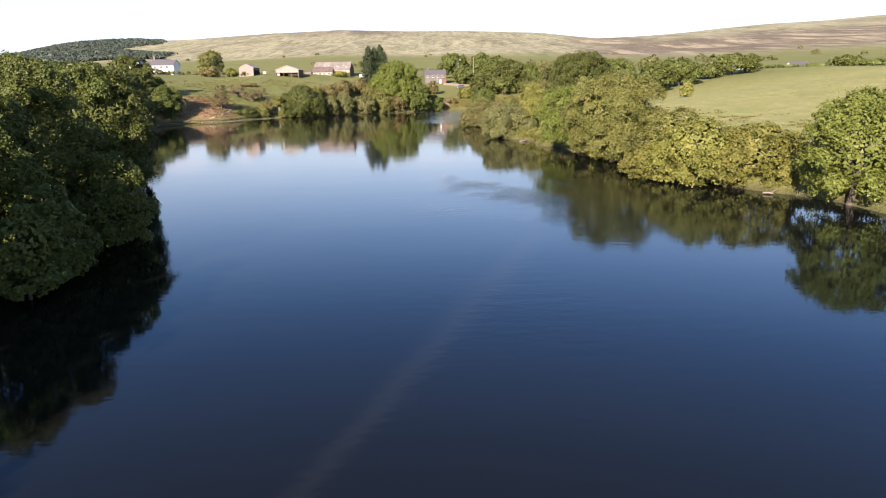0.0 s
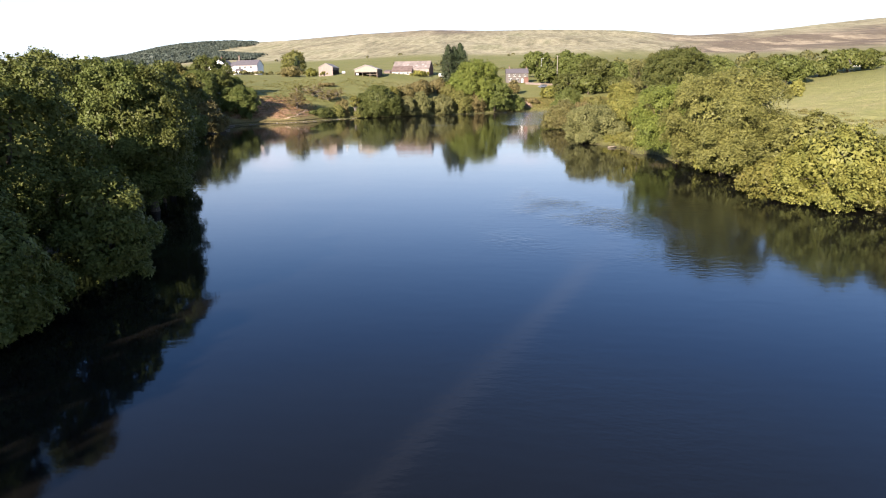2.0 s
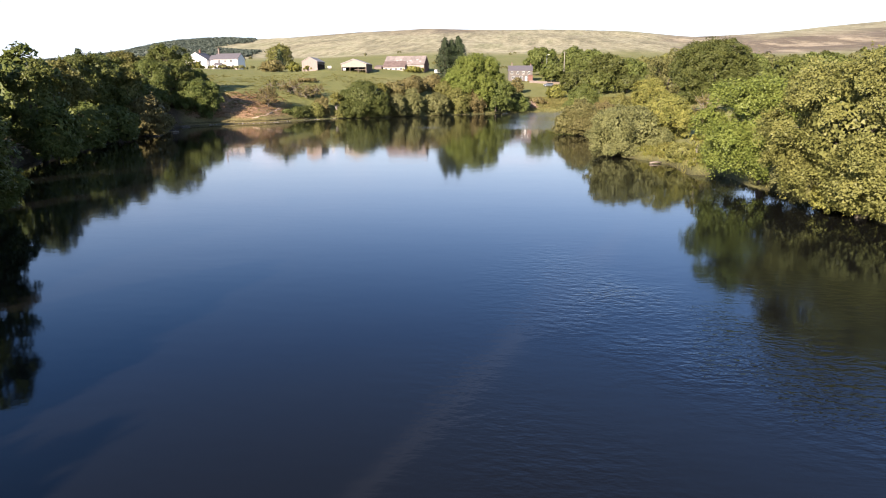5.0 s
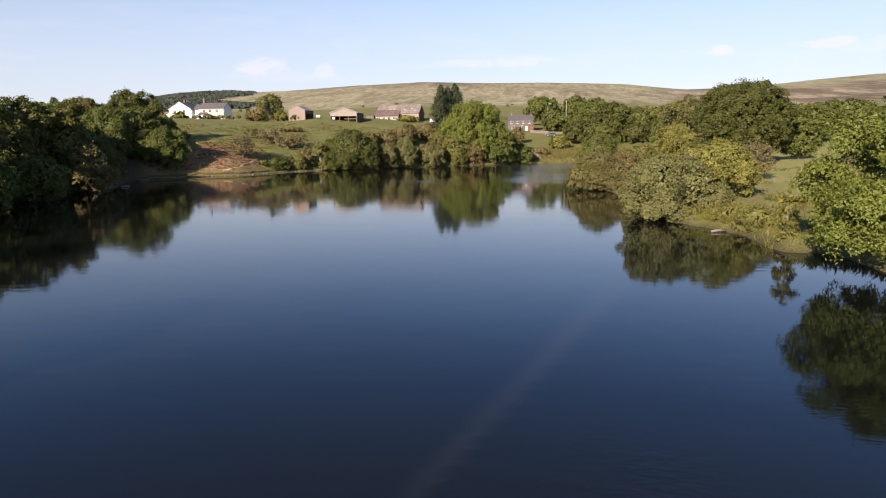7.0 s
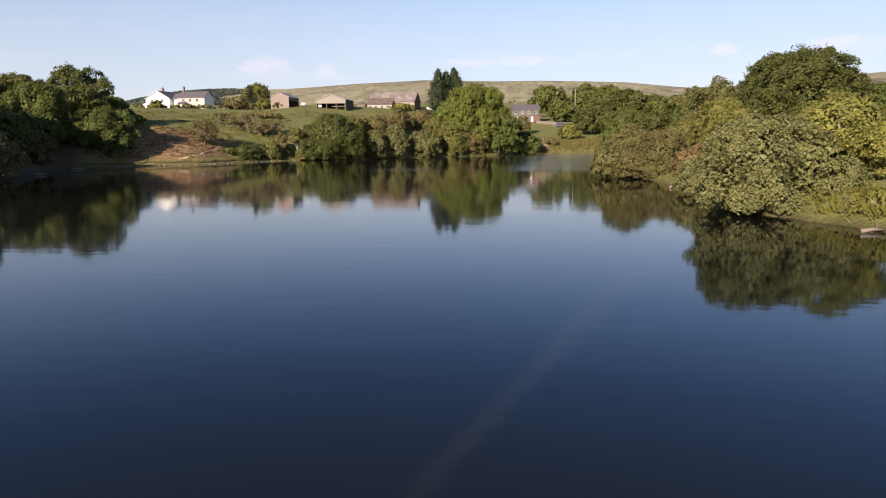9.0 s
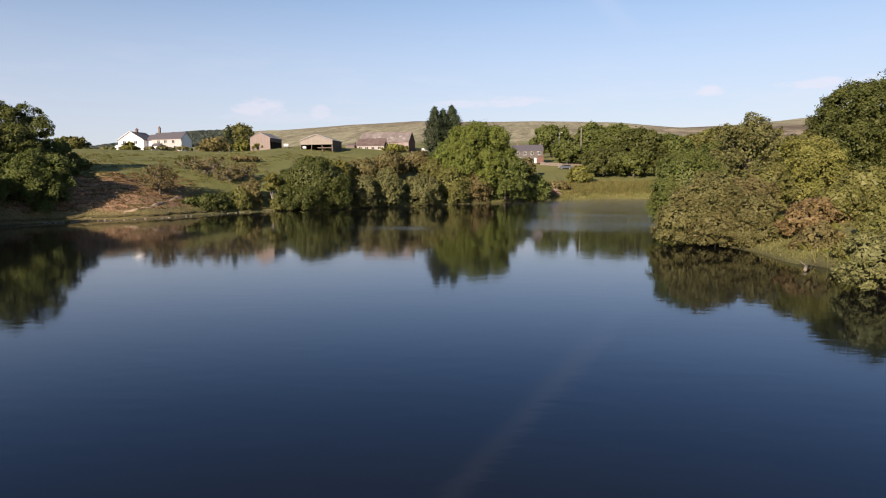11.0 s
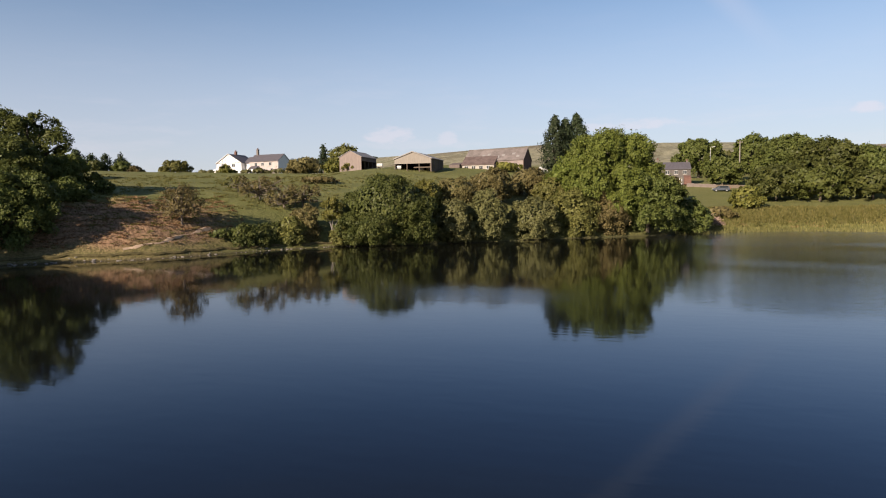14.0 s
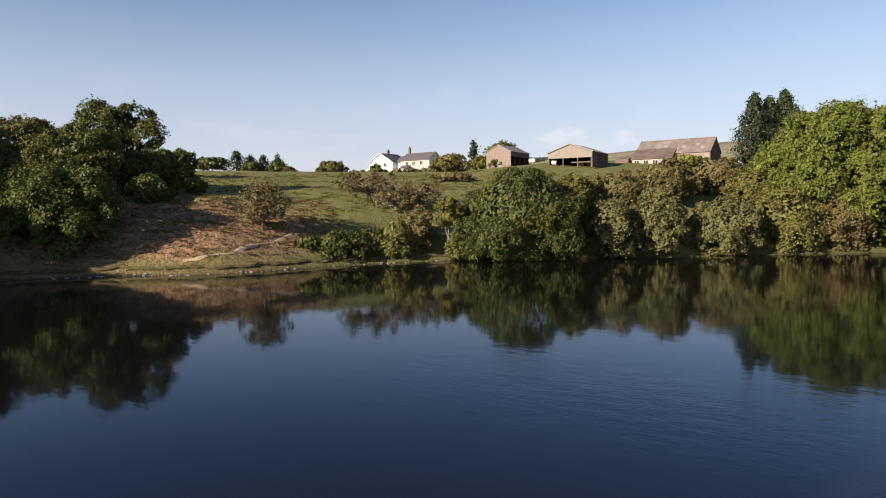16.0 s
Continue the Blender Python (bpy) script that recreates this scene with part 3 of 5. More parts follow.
def crown_arrays(rng, r, low, top, leaf, boughs=10, cover=1.5, ragged=0.0, dome=False, lobes_at=None):
    """Leafy sprays, tier over tier, on the boughs of a crown, with shaded gaps between. Heights are above the foot. Returns arrays and the boughs' middles."""
    tall = top - low
    up, down = (0.7, 0.3) if dome else (0.56, 0.44)
    mid = low + tall * down
    ax = rng.uniform(0.92, 1.08, 2) * r
    turn = rng.uniform(0, 6.28)
    lim = min(r, tall * 0.55)
    lift = tall * (up - 0.48)
    heart = np.array([r * 0.70, r * 0.70, tall * 0.38]) * (0.72 if ragged else 1.0)
    if lobes_at:
        cen, rs = np.array([q[:3] for q in lobes_at], float) - np.array([0, 0, mid]), np.array([q[3] for q in lobes_at], float)
        more = [(cen[i] + unit(rng, 1)[0] * rs[i] * np.array([0.85, 0.85, 0.6]), rs[i] * rng.uniform(0.35, 0.55)) for i in range(len(rs)) for k in range(4)]
        cen, rs = np.vstack([cen, [q[0] for q in more]]), np.append(rs, [q[1] for q in more])
    else:
        fixed = [(0.15, 0.1, 1.0)] + [(math.cos(turn + k * 1.571), math.sin(turn + k * 1.571), rng.uniform(-0.25, 0.25)) for k in range(4)]
        if low < 0.15 * top:
            fixed += [(math.cos(turn + 0.6 + k * 1.257) * 0.8, math.sin(turn + 0.6 + k * 1.257) * 0.8, -0.75) for k in range(5)]
        if not dome:
            fixed += [(math.cos(turn + 0.3 + k * 1.257) * 0.72, math.sin(turn + 0.3 + k * 1.257) * 0.72, 0.7) for k in range(5)]
        tips = unit(rng, boughs * 4)
        tips = np.vstack([np.array(fixed), tips[tips[:, 2] > (-0.3 if dome else -0.5)][:max(0, boughs - len(fixed))]])
        tips /= np.linalg.norm(tips, axis=1, keepdims=True)
        box = (np.abs(tips) ** 2.3).sum(1) ** (-1 / 2.3)
        edge = tips * np.array([ax[0], ax[1], 1.0]) * box[:, None]
        edge[:, 2] *= np.where(tips[:, 2] > 0, tall * up, tall * down)
        rs = lim * rng.uniform(0.2, 0.48, len(tips))
        reach = np.linalg.norm(edge, axis=1)
        cen = edge * np.maximum(0.12, 1 - rs / reach)[:, None] * rng.uniform(0.9, 1.06, len(tips))[:, None]
    pts, nor, big = [], [], []
    # a shaded middle of coarse leaves that closes the crown
    if not lobes_at:
        n = max(12, int(cover * 1.1 * 4 * math.pi * heart[0] * (heart[0] + heart[2]) / 2 / (leaf * 1.8) ** 2))
        d = unit(rng, n)
        p = d * heart * (rng.uniform(0.8, 1.0, n) * (np.abs(d) ** 2.3).sum(1) ** (-1 / 2.3))[:, None] + np.array([0, 0, lift])
        pts.append(p)
        nor.append(d)
        big.append(np.full(n, 1.8))
    wide = float(np.clip((0.15 if dome else 0.2) * lim, max(0.24, 2.0 * leaf), 0.8 if dome else 1.0))
    for i in range(len(cen)):
        sr = min(wide, rs[i] * 0.6)
        k = max(7, int(1.25 * 4 * rs[i] ** 2 / sr ** 2))
        d = unit(rng, k)
        d = d[(d[:, 2] > -0.45) | (rng.uniform(0, 1, k) < 0.45)]
        at = cen[i] + d * np.array([1, 1, 0.86]) * (rs[i] * rng.uniform((0.8 if dome else 0.74) - 0.15 * ragged, 1.05 + 0.1 * ragged, len(d)))[:, None]
        keep = np.ones(len(d), bool)
        for j in range(len(cen)):
            if j != i:
                keep &= np.linalg.norm((at - cen[j]) / (rs[j] * np.array([1, 1, 0.86])), axis=1) > 0.8
        if not lobes_at:
            keep &= (np.abs((at - np.array([0, 0, lift])) / heart) ** 2.3).sum(1) > 0.7
        d, at = d[keep], at[keep]
        k = len(d)
        if not k:
            continue
        # each spray: a shallow dome of leaves, tilted to the light
        face = d * 0.75 + np.array([0, 0, 0.55]) + rng.normal(0, 0.3, (k, 3))
        face /= np.linalg.norm(face, axis=1, keepdims=True)
        a = np.cross(face, rng.normal(0, 1, (k, 3)))
        a /= np.linalg.norm(a, axis=1, keepdims=True)
        b = np.cross(face, a)
        own = sr * rng.uniform(0.6, 1.3, k)
        per = max(4, int(1.55 * cover * math.pi * sr * sr / (leaf * leaf)))
        w, q = rng.uniform(0, 6.283, (k, per)), np.sqrt(rng.uniform(0, 1, (k, per)))
        q = q * (1 + 0.25 * np.sin(3 * w + rng.uniform(0, 6.28, (k, 1))))
        rim = a[:, None, :] * np.cos(w)[:, :, None] + b[:, None, :] * np.sin(w)[:, :, None]
        p = at[:, None, :] + own[:, None, None] * (rim * q[:, :, None] + face[:, None, :] * (rng.normal(0, 0.2, (k, per)) - 0.42 * q * q)[:, :, None])
        m = face[:, None, :] + 0.5 * rim * q[:, :, None] + rng.normal(0, 0.42, (k, per, 3))
        pts.append(p.reshape(-1, 3))
        nor.append(m.reshape(-1, 3))
        big.append(np.ones(k * per))
    p, nor, big = np.vstack(pts), np.vstack(nor), np.concatenate(big)
    p[:, 2] += mid
    # loose shoots standing out of the outline
    n = len(p)
    pick = rng.permutation(n)[:int(n * 0.008)]
    out = nor[pick] / (np.linalg.norm(nor[pick], axis=1, keepdims=True) + 1e-9) + np.array([0, 0, 0.7])
    step = np.linspace(0.25, 1, 5)[None, :, None] * (rng.uniform(0.03, 0.08, len(pick)) * lim)[:, None, None]
    shoots = (p[pick][:, None, :] + out[:, None, :] * step).reshape(-1, 3) + rng.normal(0, 0.4 * leaf, (len(pick) * 5, 3))
    p = np.vstack([p, shoots])
    nor = np.vstack([nor, np.repeat(out, 5, axis=0) + rng.normal(0, 0.5, (len(pick) * 5, 3))])
    big = np.append(big, np.ones(len(shoots)))
    ok = p[:, 2] > low + 0.05 * tall * rng.uniform(0, 1, len(p))
    vs, fs = leaves(p[ok], nor[ok], leaf, rng, big=big[ok])
    return vs, fs, cen + np.array([0, 0, mid])


SEED = [100]


def rng_next():
    SEED[0] += 1
    return np.random.RandomState(SEED[0])


# stations along the lake: place and the bearing looked along
STATIONS = ((0, 2, 0), (0.7, 16, -6), (-1, 45, -6), (-2, 65, -6), (-2, 79, -6), (-6, 104, -6), (-8, 124, -6), (-8, 135, -15), (-10, 150, -26), (-13, 165, -32))


def leaf_size(x, y, r=3.0):
    """Coarser leaves the farther off a plant is seen, coarsest where it is never seen."""
    d = 260.0
    for ex, ey, look_to in STATIONS:
        far = math.hypot(x - ex, y - ey)
        off = (math.degrees(math.atan2(x - ex, y - ey)) - look_to + 180) % 360 - 180
        if abs(off) < 36 + math.degrees(math.atan2(r, far)):
            d = min(d, far)
    return min(0.5, max(0.115, d * LEAF_FINE))


LEAF_FINE = 0.0023


TONE = {"oak": "dark green oak", "green": "mid-green", "alder": "deep green", "maple": "bright yellow-green", "olive": "olive green", "willow": "grey-green willow", "sallow": "brownish olive sallow",
        "yellow": "pale yellow-green", "rust": "brownish hawthorn", "wispy": "thin feathery ash", "russet": "russet-brown", "dark": "dark green"}


def planted(name, x, y, top, r, kind, label, category, low=0.25, lobes=26, cover=1.2, ragged=0.0, dome=False, bark=None, water=False, droop=0.0, foot=1.0, limbs=6, group="", leaf=0.0, lobes_at=None):
    z = ground(x, y)
    z = max(z, 0.12)
    h = max(top - z, 1.2)
    rng = rng_next()
    ob = root(name, x, y, z, label, category, group)
    lf = leaf or leaf_size(x, y, r)
    near = float(shore_distance(np.array([x]), np.array([y]))[0]) < r + 1.0
    bottom = 0.12 - z if (near or water) and low < 0.15 else h * low
    if droop:
        bottom = droop - z
    vs, fs, cen = crown_arrays(rng, r, bottom, h, lf, lobes, cover, ragged, dome, lobes_at)
    part("crown", mesh_from("crown", vs, fs), LEAF[kind], ob)
    t = max(0.03, 0.022 * h * foot + 0.02 * r * min(1, foot))
    lean = rng.normal(0, 0.03 * h, 2)
    fork = Vector((lean[0], lean[1], h * max(low * 1.1, 0.3)))
    low = max(low, 0.2)
    lines = [[((0, 0, -0.4), t * 1.35), ((0, 0, 0.25), t), (fork * 0.5, t * 0.85), (fork, t * 0.7), ((fork.x, fork.y, h * 0.8), t * 0.15)]]
    for k in range(limbs):
        c = Vector(cen[k % len(cen)] + rng.normal(0, 0.22 * r, 3) * min(1, k // len(cen)))
        b = fork.lerp(Vector((0, 0, 0)), rng.uniform(0.0, 0.45))
        m = b.lerp(c, 0.5) + Vector((0, 0, 0.06 * h))
        lines.append([(b, t * 0.5), (m, t * 0.3), (c, t * 0.08)])
    vs, fs = tubes(lines)
    part("trunk", mesh_from("trunk", vs, fs, True), bark or BARK, ob)
    return ob


def tree(x, y, top, r, kind, low=0.06, **more):
    return planted("tree", x, y, top, r * 1.04, kind, TONE[kind] + " broadleaf tree in full leaf on the bank", "tree", low=low, **more)


def shrub(x, y, top, r, kind, low=0.04, **more):
    return planted("shrub", x, y, top, r, kind, TONE[kind] + " rounded shrub with dense leaves to the ground", "shrub", low=low, lobes=24, dome=True, foot=0.6, limbs=8, **more)


def thorn(x, y, top, r, kind, **more):
    return planted("thorn_tree", x, y, top, r, kind, "wind-bent thorn tree with sparse " + TONE[kind] + " leaves", "thorn tree", low=0.13, lobes=13, cover=0.45, ragged=0.7, foot=0.8, limbs=60, bark=BARK_GREY, **more)


def birch(x, y, top, r, kind, low=0.12, foot=0.05, **more):
    return planted("birch_tree", x, y, top, r, kind, "slender young birch with a pale trunk and thin leaves", "birch tree", low=low, lobes=12, cover=1.3, ragged=0.5, bark=BARK_PALE, limbs=14, foot=foot, **more)


def conifer(x, y, top, r, kind, name="conifer", label="dark green pointed conifer on the skyline", tight=1.0):
    z = ground(x, y)
    h, rng = top - z, rng_next()
    ob = root(name, x, y, z, label, "conifer")
    lf = leaf_size(x, y) * 0.9
    n = int(2.6 * math.pi * r * h / (lf * lf) / 7)
    q = rng.uniform(0, 1, n) ** 0.95
    ang = rng.uniform(0, 6.283, n)
    layer = 0.62 + 0.38 * np.abs(np.sin(q * 13 + ang * 1.5 + 0.8 * np.sin(3 * ang)))
    rad = r * np.minimum(1, ((1 - q) * 2.0) ** 0.85) ** tight * layer * rng.uniform(0.6, 1.15, n)
    p = np.stack([rad * np.cos(ang), rad * np.sin(ang), h * (0.06 + 0.94 * q)], 1)
    nor = np.stack([np.cos(ang), np.sin(ang), np.full(n, 0.5)], 1)
    pts = (p[:, None, :] + rng.normal(0, 1, (n, 7, 3)) * lf * np.array([0.9, 0.9, 1.1])).reshape(-1, 3)
    vs, fs = leaves(pts, np.repeat(nor, 7, axis=0), lf, rng, 1.9)
    part("crown", mesh_from("crown", vs, fs), LEAF[kind], ob)
    vs, fs = tubes([[((0, 0, -0.4), 0.03 * h), ((0, 0, h * 0.5), 0.018 * h), ((0, 0, h * 0.97), 0.004 * h)]])
    part("trunk", mesh_from("trunk", vs, fs, True), BARK, ob)
    return ob


def cypress(x, y, top, r, kind):
    return conifer(x, y, top, r, kind, "cypress", "tall dark green cypress beside the farm", 0.9)


def boxed(x0, y0, z0, x1, y1, z1, bevel=0.0):
    bm = bmesh.new()
    bmesh.ops.create_cube(bm, size=1, matrix=Matrix.LocRotScale(((x0 + x1) / 2, (y0 + y1) / 2, (z0 + z1) / 2), None, (x1 - x0, y1 - y0, z1 - z0)))
    if bevel:
        bmesh.ops.bevel(bm, geom=bm.edges, offset=bevel, segments=2, affect="EDGES")
    return bm


def prism(outline, axis, a, b):
    """A solid with that outline (pairs), drawn out along x or y from a to b."""
    bm = bmesh.new()
    put = (lambda u, v, w: (w, u, v)) if axis == "x" else (lambda u, v, w: (u, w, v))
    n = len(outline)
    one, two = [[bm.verts.new(put(u, v, w)) for u, v in outline] for w in (a, b)]
    bm.faces.new(one)
    bm.faces.new(two[::-1])
    for i in range(n):
        bm.faces.new((one[i], one[i - 1], two[i - 1], two[i]))
    bmesh.ops.recalc_face_normals(bm, faces=bm.faces)
    return bm


def pitched_roof(half, eave, ridge, axis, a, b, thick=0.16, over=0.3, middle=0.0):
    """Two slopes of a roof as one thick sheet."""
    k = (ridge - eave) / half
    e = eave - k * over
    m = middle
    return prism([(m - half - over, e), (m, ridge), (m + half + over, e), (m + half + over, e + thick), (m, ridge + thick), (m - half - over, e + thick)], axis, a, b)


def window(house, x, y, z, w, h, across="x", frame_mat=None):
    """A framed window, proud of the wall by a few centimetres, with two panes and a sill."""
    fr = frame_mat or WHITE_PAINT
    d = 0.06
    def piece(a0, a1, z0, z1, out):
        if across == "x":
            return boxed(x + a0, y - out, z + z0, x + a1, y + 0.05, z + z1)
        return boxed(x - 0.05, y + a0, z + z0, x + out, y + a1, z + z1)
    win = part("window", piece(-w / 2, w / 2, 0, h, d * 0.5), fr, house)
    for a in (-1, 1):
        part("pane", piece(a * w / 4 - w * 0.2, a * w / 4 + w * 0.2, 0.08, h - 0.08, d), GLASS_DARK, win, "dark window glass")
    part("sill", piece(-w / 2 - 0.1, w / 2 + 0.1, -0.12, 0, d * 2.2), CREAM_STONE, win)
    return win


def chimney(house, x, y, z0, z1, mat, w=0.5):
    z1 -= 1.0
    st = part("chimney", boxed(x - w / 2, y - w / 2, z0, x + w / 2, y + w / 2, z1, 0.03), mat, house)
    part("cap", boxed(x - w / 2 - 0.08, y - w / 2 - 0.08, z1, x + w / 2 + 0.08, y + w / 2 + 0.08, z1 + 0.15), mat, st)
    for k in (-1, 1):
        vs, fs = tubes([[((x + k * w * 0.22, y, z1 + 0.1), 0.13), ((x + k * w * 0.22, y, z1 + 0.65), 0.11)]], 9)
        part("pot", mesh_from("pot", vs, fs, True), RED_BRICK, st, "red clay chimney pot")


# ---- the white farmhouse ----
def farmhouse():
    x, y = -150.2, 352.0
    z = ground(x, y) - 0.1
    h = root("farmhouse", x, y, z, "white rendered farmhouse with a pinkish stone wing and slate roofs", "farmhouse", turn=-6)
    # gabled white range, its gable to the lake
    part("plinth", boxed(-10.4, 0.3, -2.0, 16.9, 7.6, 0.004), CREAM_STONE, h)
    part("gable_range", prism([(-10.5, 0), (-10.5, 4.6), (-4.8, 7.9), (1.0, 4.6), (1.0, 0)], "y", 0, 9), WHITE_RENDER, h, "white rendered gable wall")
    part("gable_roof", pitched_roof(5.75, 4.6, 7.9, "y", -0.3, 9.3, middle=-4.75), SLATE, h, "dark slate roof")
    part("porch", prism([(-13.0, 0), (-13.0, 2.4), (-10.5, 3.2), (-10.5, 0)], "y", 1, 6), WHITE_RENDER, h)
    # link and the cream wing
    part("link", boxed(1.0, 2.2, 0, 4.2, 8.5, 4.4), WHITE_RENDER, h)
    part("link_roof", prism([(1.9, 4.3), (5.3, 6.8), (8.7, 4.3), (8.7, 4.46), (5.3, 6.96), (1.9, 4.46)], "x", 0.6, 4.4), SLATE, h)
    part("wing", prism([(0.6, 0), (0.6, 4.9), (4.2, 7.4), (7.8, 4.9), (7.8, 0)], "x", 4.2, 17.0), PINK_STONE, h, "pale pinkish stone front wall")
    part("wing_end", prism([(0.7, 0), (0.7, 4.9), (4.2, 7.35), (7.7, 4.9), (7.7, 0)], "x", 17.0, 17.08), WHITE_RENDER, h, "white rendered end wall")
    part("wing_roof", pitched_roof(3.6, 4.9, 7.4, "x", 4.0, 17.3, middle=4.2), SLATE, h, "dark slate roof")
    part("lean_to", prism([(-1.4, 0), (-1.4, 2.1), (0.6, 3.0), (0.6, 0)], "x", 5.4, 8.6), WHITE_RENDER, h)
    part("lean_to_roof", prism([(-1.7, 2.0), (0.6, 3.05), (0.6, 3.2), (-1.7, 2.15)], "x", 5.2, 8.8), SLATE, h)
    for k in range(7):
        wx = -9.2 + 1.5 * k
        part("gable_timber", boxed(wx - 0.07, -0.05, 4.75, wx + 0.07, 0.02, 7.6 - 0.58 * abs(wx + 4.75)), TIMBER, h, "dark gable timber")
    part("gable_beam", boxed(-10.2, -0.06, 4.55, 0.7, 0.02, 4.72), TIMBER, h, "dark gable beam")
    for sx in (-1, 1):
        part("bargeboard", prism([(-4.75 + sx * 6.0, 4.45), (-4.75, 7.92), (-4.75, 8.14), (-4.75 + sx * 6.0, 4.68)], "y", -0.42, -0.32), WHITE_PAINT, h, "white bargeboard")
    part("bay", boxed(-8.8, -0.9, 0, -6.2, 0.0, 2.6), WHITE_RENDER, h, "white bay window")
    part("bay_roof", prism([(-1.1, 2.6), (0, 3.1), (0, 3.2), (-1.1, 2.7)], "x", -9.0, -6.0), SLATE, h)
    window(h, -7.5, -0.9, 0.9, 2.0, 1.4)
    chimney(h, -4.7, 4.0, 7.2, 10.0, RED_BRICK, 0.8)
    chimney(h, 3.6, 5.2, 6.2, 8.0, GRITSTONE, 0.5)
    chimney(h, 5.4, 4.2, 6.9, 10.4, GRITSTONE, 0.75)
    for wx in (-7.6, -2.6):
        window(h, wx, 0, 3.1, 1.4, 1.3)
    window(h, -2.6, 0, 0.9, 1.4, 1.4)
    for wx in (7.2, 10.2, 13.6):
        window(h, wx, 0.6, 3.1, 1.2, 1.3)
    for wx in (10.6, 14.4):
        window(h, wx, 0.6, 0.8, 1.3, 1.4)
    window(h, 2.6, 2.2, 1.0, 1.2, 1.2)
    part("door", boxed(8.9, 0.52, 0, 9.8, 0.6, 2.0), TIMBER, h)


farmhouse()


# ---- barns ----
def gable_shed():
    x, y = -82.8, 303.0
    z = ground(x, y) - 0.2
    h = root("gable_shed", x, y, z, "tan sheet-clad gabled shed, open along its side", "shed")
    part("gable_wall", prism([(-3.2, 0), (-3.2, 4.0), (0, 5.6), (3.2, 4.0), (3.2, 0)], "y", 0, 0.14), PINK_CLAD, h, "faded pinkish cladding")
    part("back_wall", prism([(-3.2, 0), (-3.2, 4.0), (0, 5.6), (3.2, 4.0), (3.2, 0)], "y", 10.4, 10.54), SHEET_DARK, h)
    part("side_wall", boxed(-3.2, 0.14, 0, -3.06, 10.4, 4.0), SHEET_DARK, h)
    part("roof", pitched_roof(3.2, 4.0, 5.6, "y", -0.15, 10.8, 0.12, 0.25), SHEET_ROOF, h)
    for k in range(4):
        part("post", boxed(2.95, 2.6 + 2.6 * k - 0.1, 0, 3.15, 2.6 + 2.6 * k + 0.1, 3.95), TIMBER, h)
    part("side_board", boxed(3.06, 0.14, 2.9, 3.18, 10.4, 3.95), SHEET_DARK, h)
    part("low_board", boxed(3.06, 5.2, 0, 3.16, 10.4, 1.1), SHEET_DARK, h)


def hay_barn():
    x, y = -64.0, 300.0
    z = ground(x, y) - 0.1
    h = root("hay_barn", x, y, z, "open-fronted hay barn with tan gable cladding and dark sides", "barn")
    part("gable_cladding", prism([(-5, 2.1), (-5, 3.35), (0, 5.1), (5, 3.35), (5, 2.1)], "y", 0, 0.14), CREAM_CLAD, h, "cream sheet cladding")
    part("back_wall", prism([(-5, 0), (-5, 3.35), (0, 5.1), (5, 3.35), (5, 0)], "y", 10.9, 11.0), SHEET_DARK, h)
    for sx in (-5.0, 4.86):
        part("side_wall", boxed(sx, 0.14, 0, sx + 0.14, 10.9, 3.35), SHEET_DARK, h)
    part("roof", pitched_roof(5, 3.35, 5.1, "y", -0.2, 11.2, 0.12, 0.25), SHEET_ROOF, h)
    for px in (-4.9, -1.6, 1.7, 4.75):
        part("post", boxed(px - 0.1, 0.16, 0, px + 0.1, 0.36, 3.3), TIMBER, h)
    part("rail", boxed(0.2, 0.2, 1.0, 4.7, 0.3, 1.25), TIMBER, h)
    for k in range(14):
        part("board", boxed(5.003, 0.2 + 0.77 * k, 0.1, 5.05, 0.2 + 0.77 * k + 0.6, 3.3), TIMBER if k % 3 else SHEET_DARK, h)
    for sx in (-1, 1):
        part("bargeboard", prism([(sx * 5.3, 3.2), (0, 5.05), (0, 5.3), (sx * 5.3, 3.45)], "y", -0.28, -0.2), SHEET_ROOF, h, "pale roof edge")


def bale(x, y, mat, label):
    z = ground(x, y)
    b = root("round_bale", x, y, z + 0.6, label, "bale", "bales at the barn")
    bm = bmesh.new()
    bmesh.ops.create_cone(bm, cap_ends=True, segments=20, radius1=0.62, radius2=0.62, depth=1.2, matrix=pose(0, 0, 0, 0, 90, 12))
    bmesh.ops.bevel(bm, geom=bm.edges, offset=0.06, segments=2, affect="EDGES")
    part("wrap", bm, mat, b)


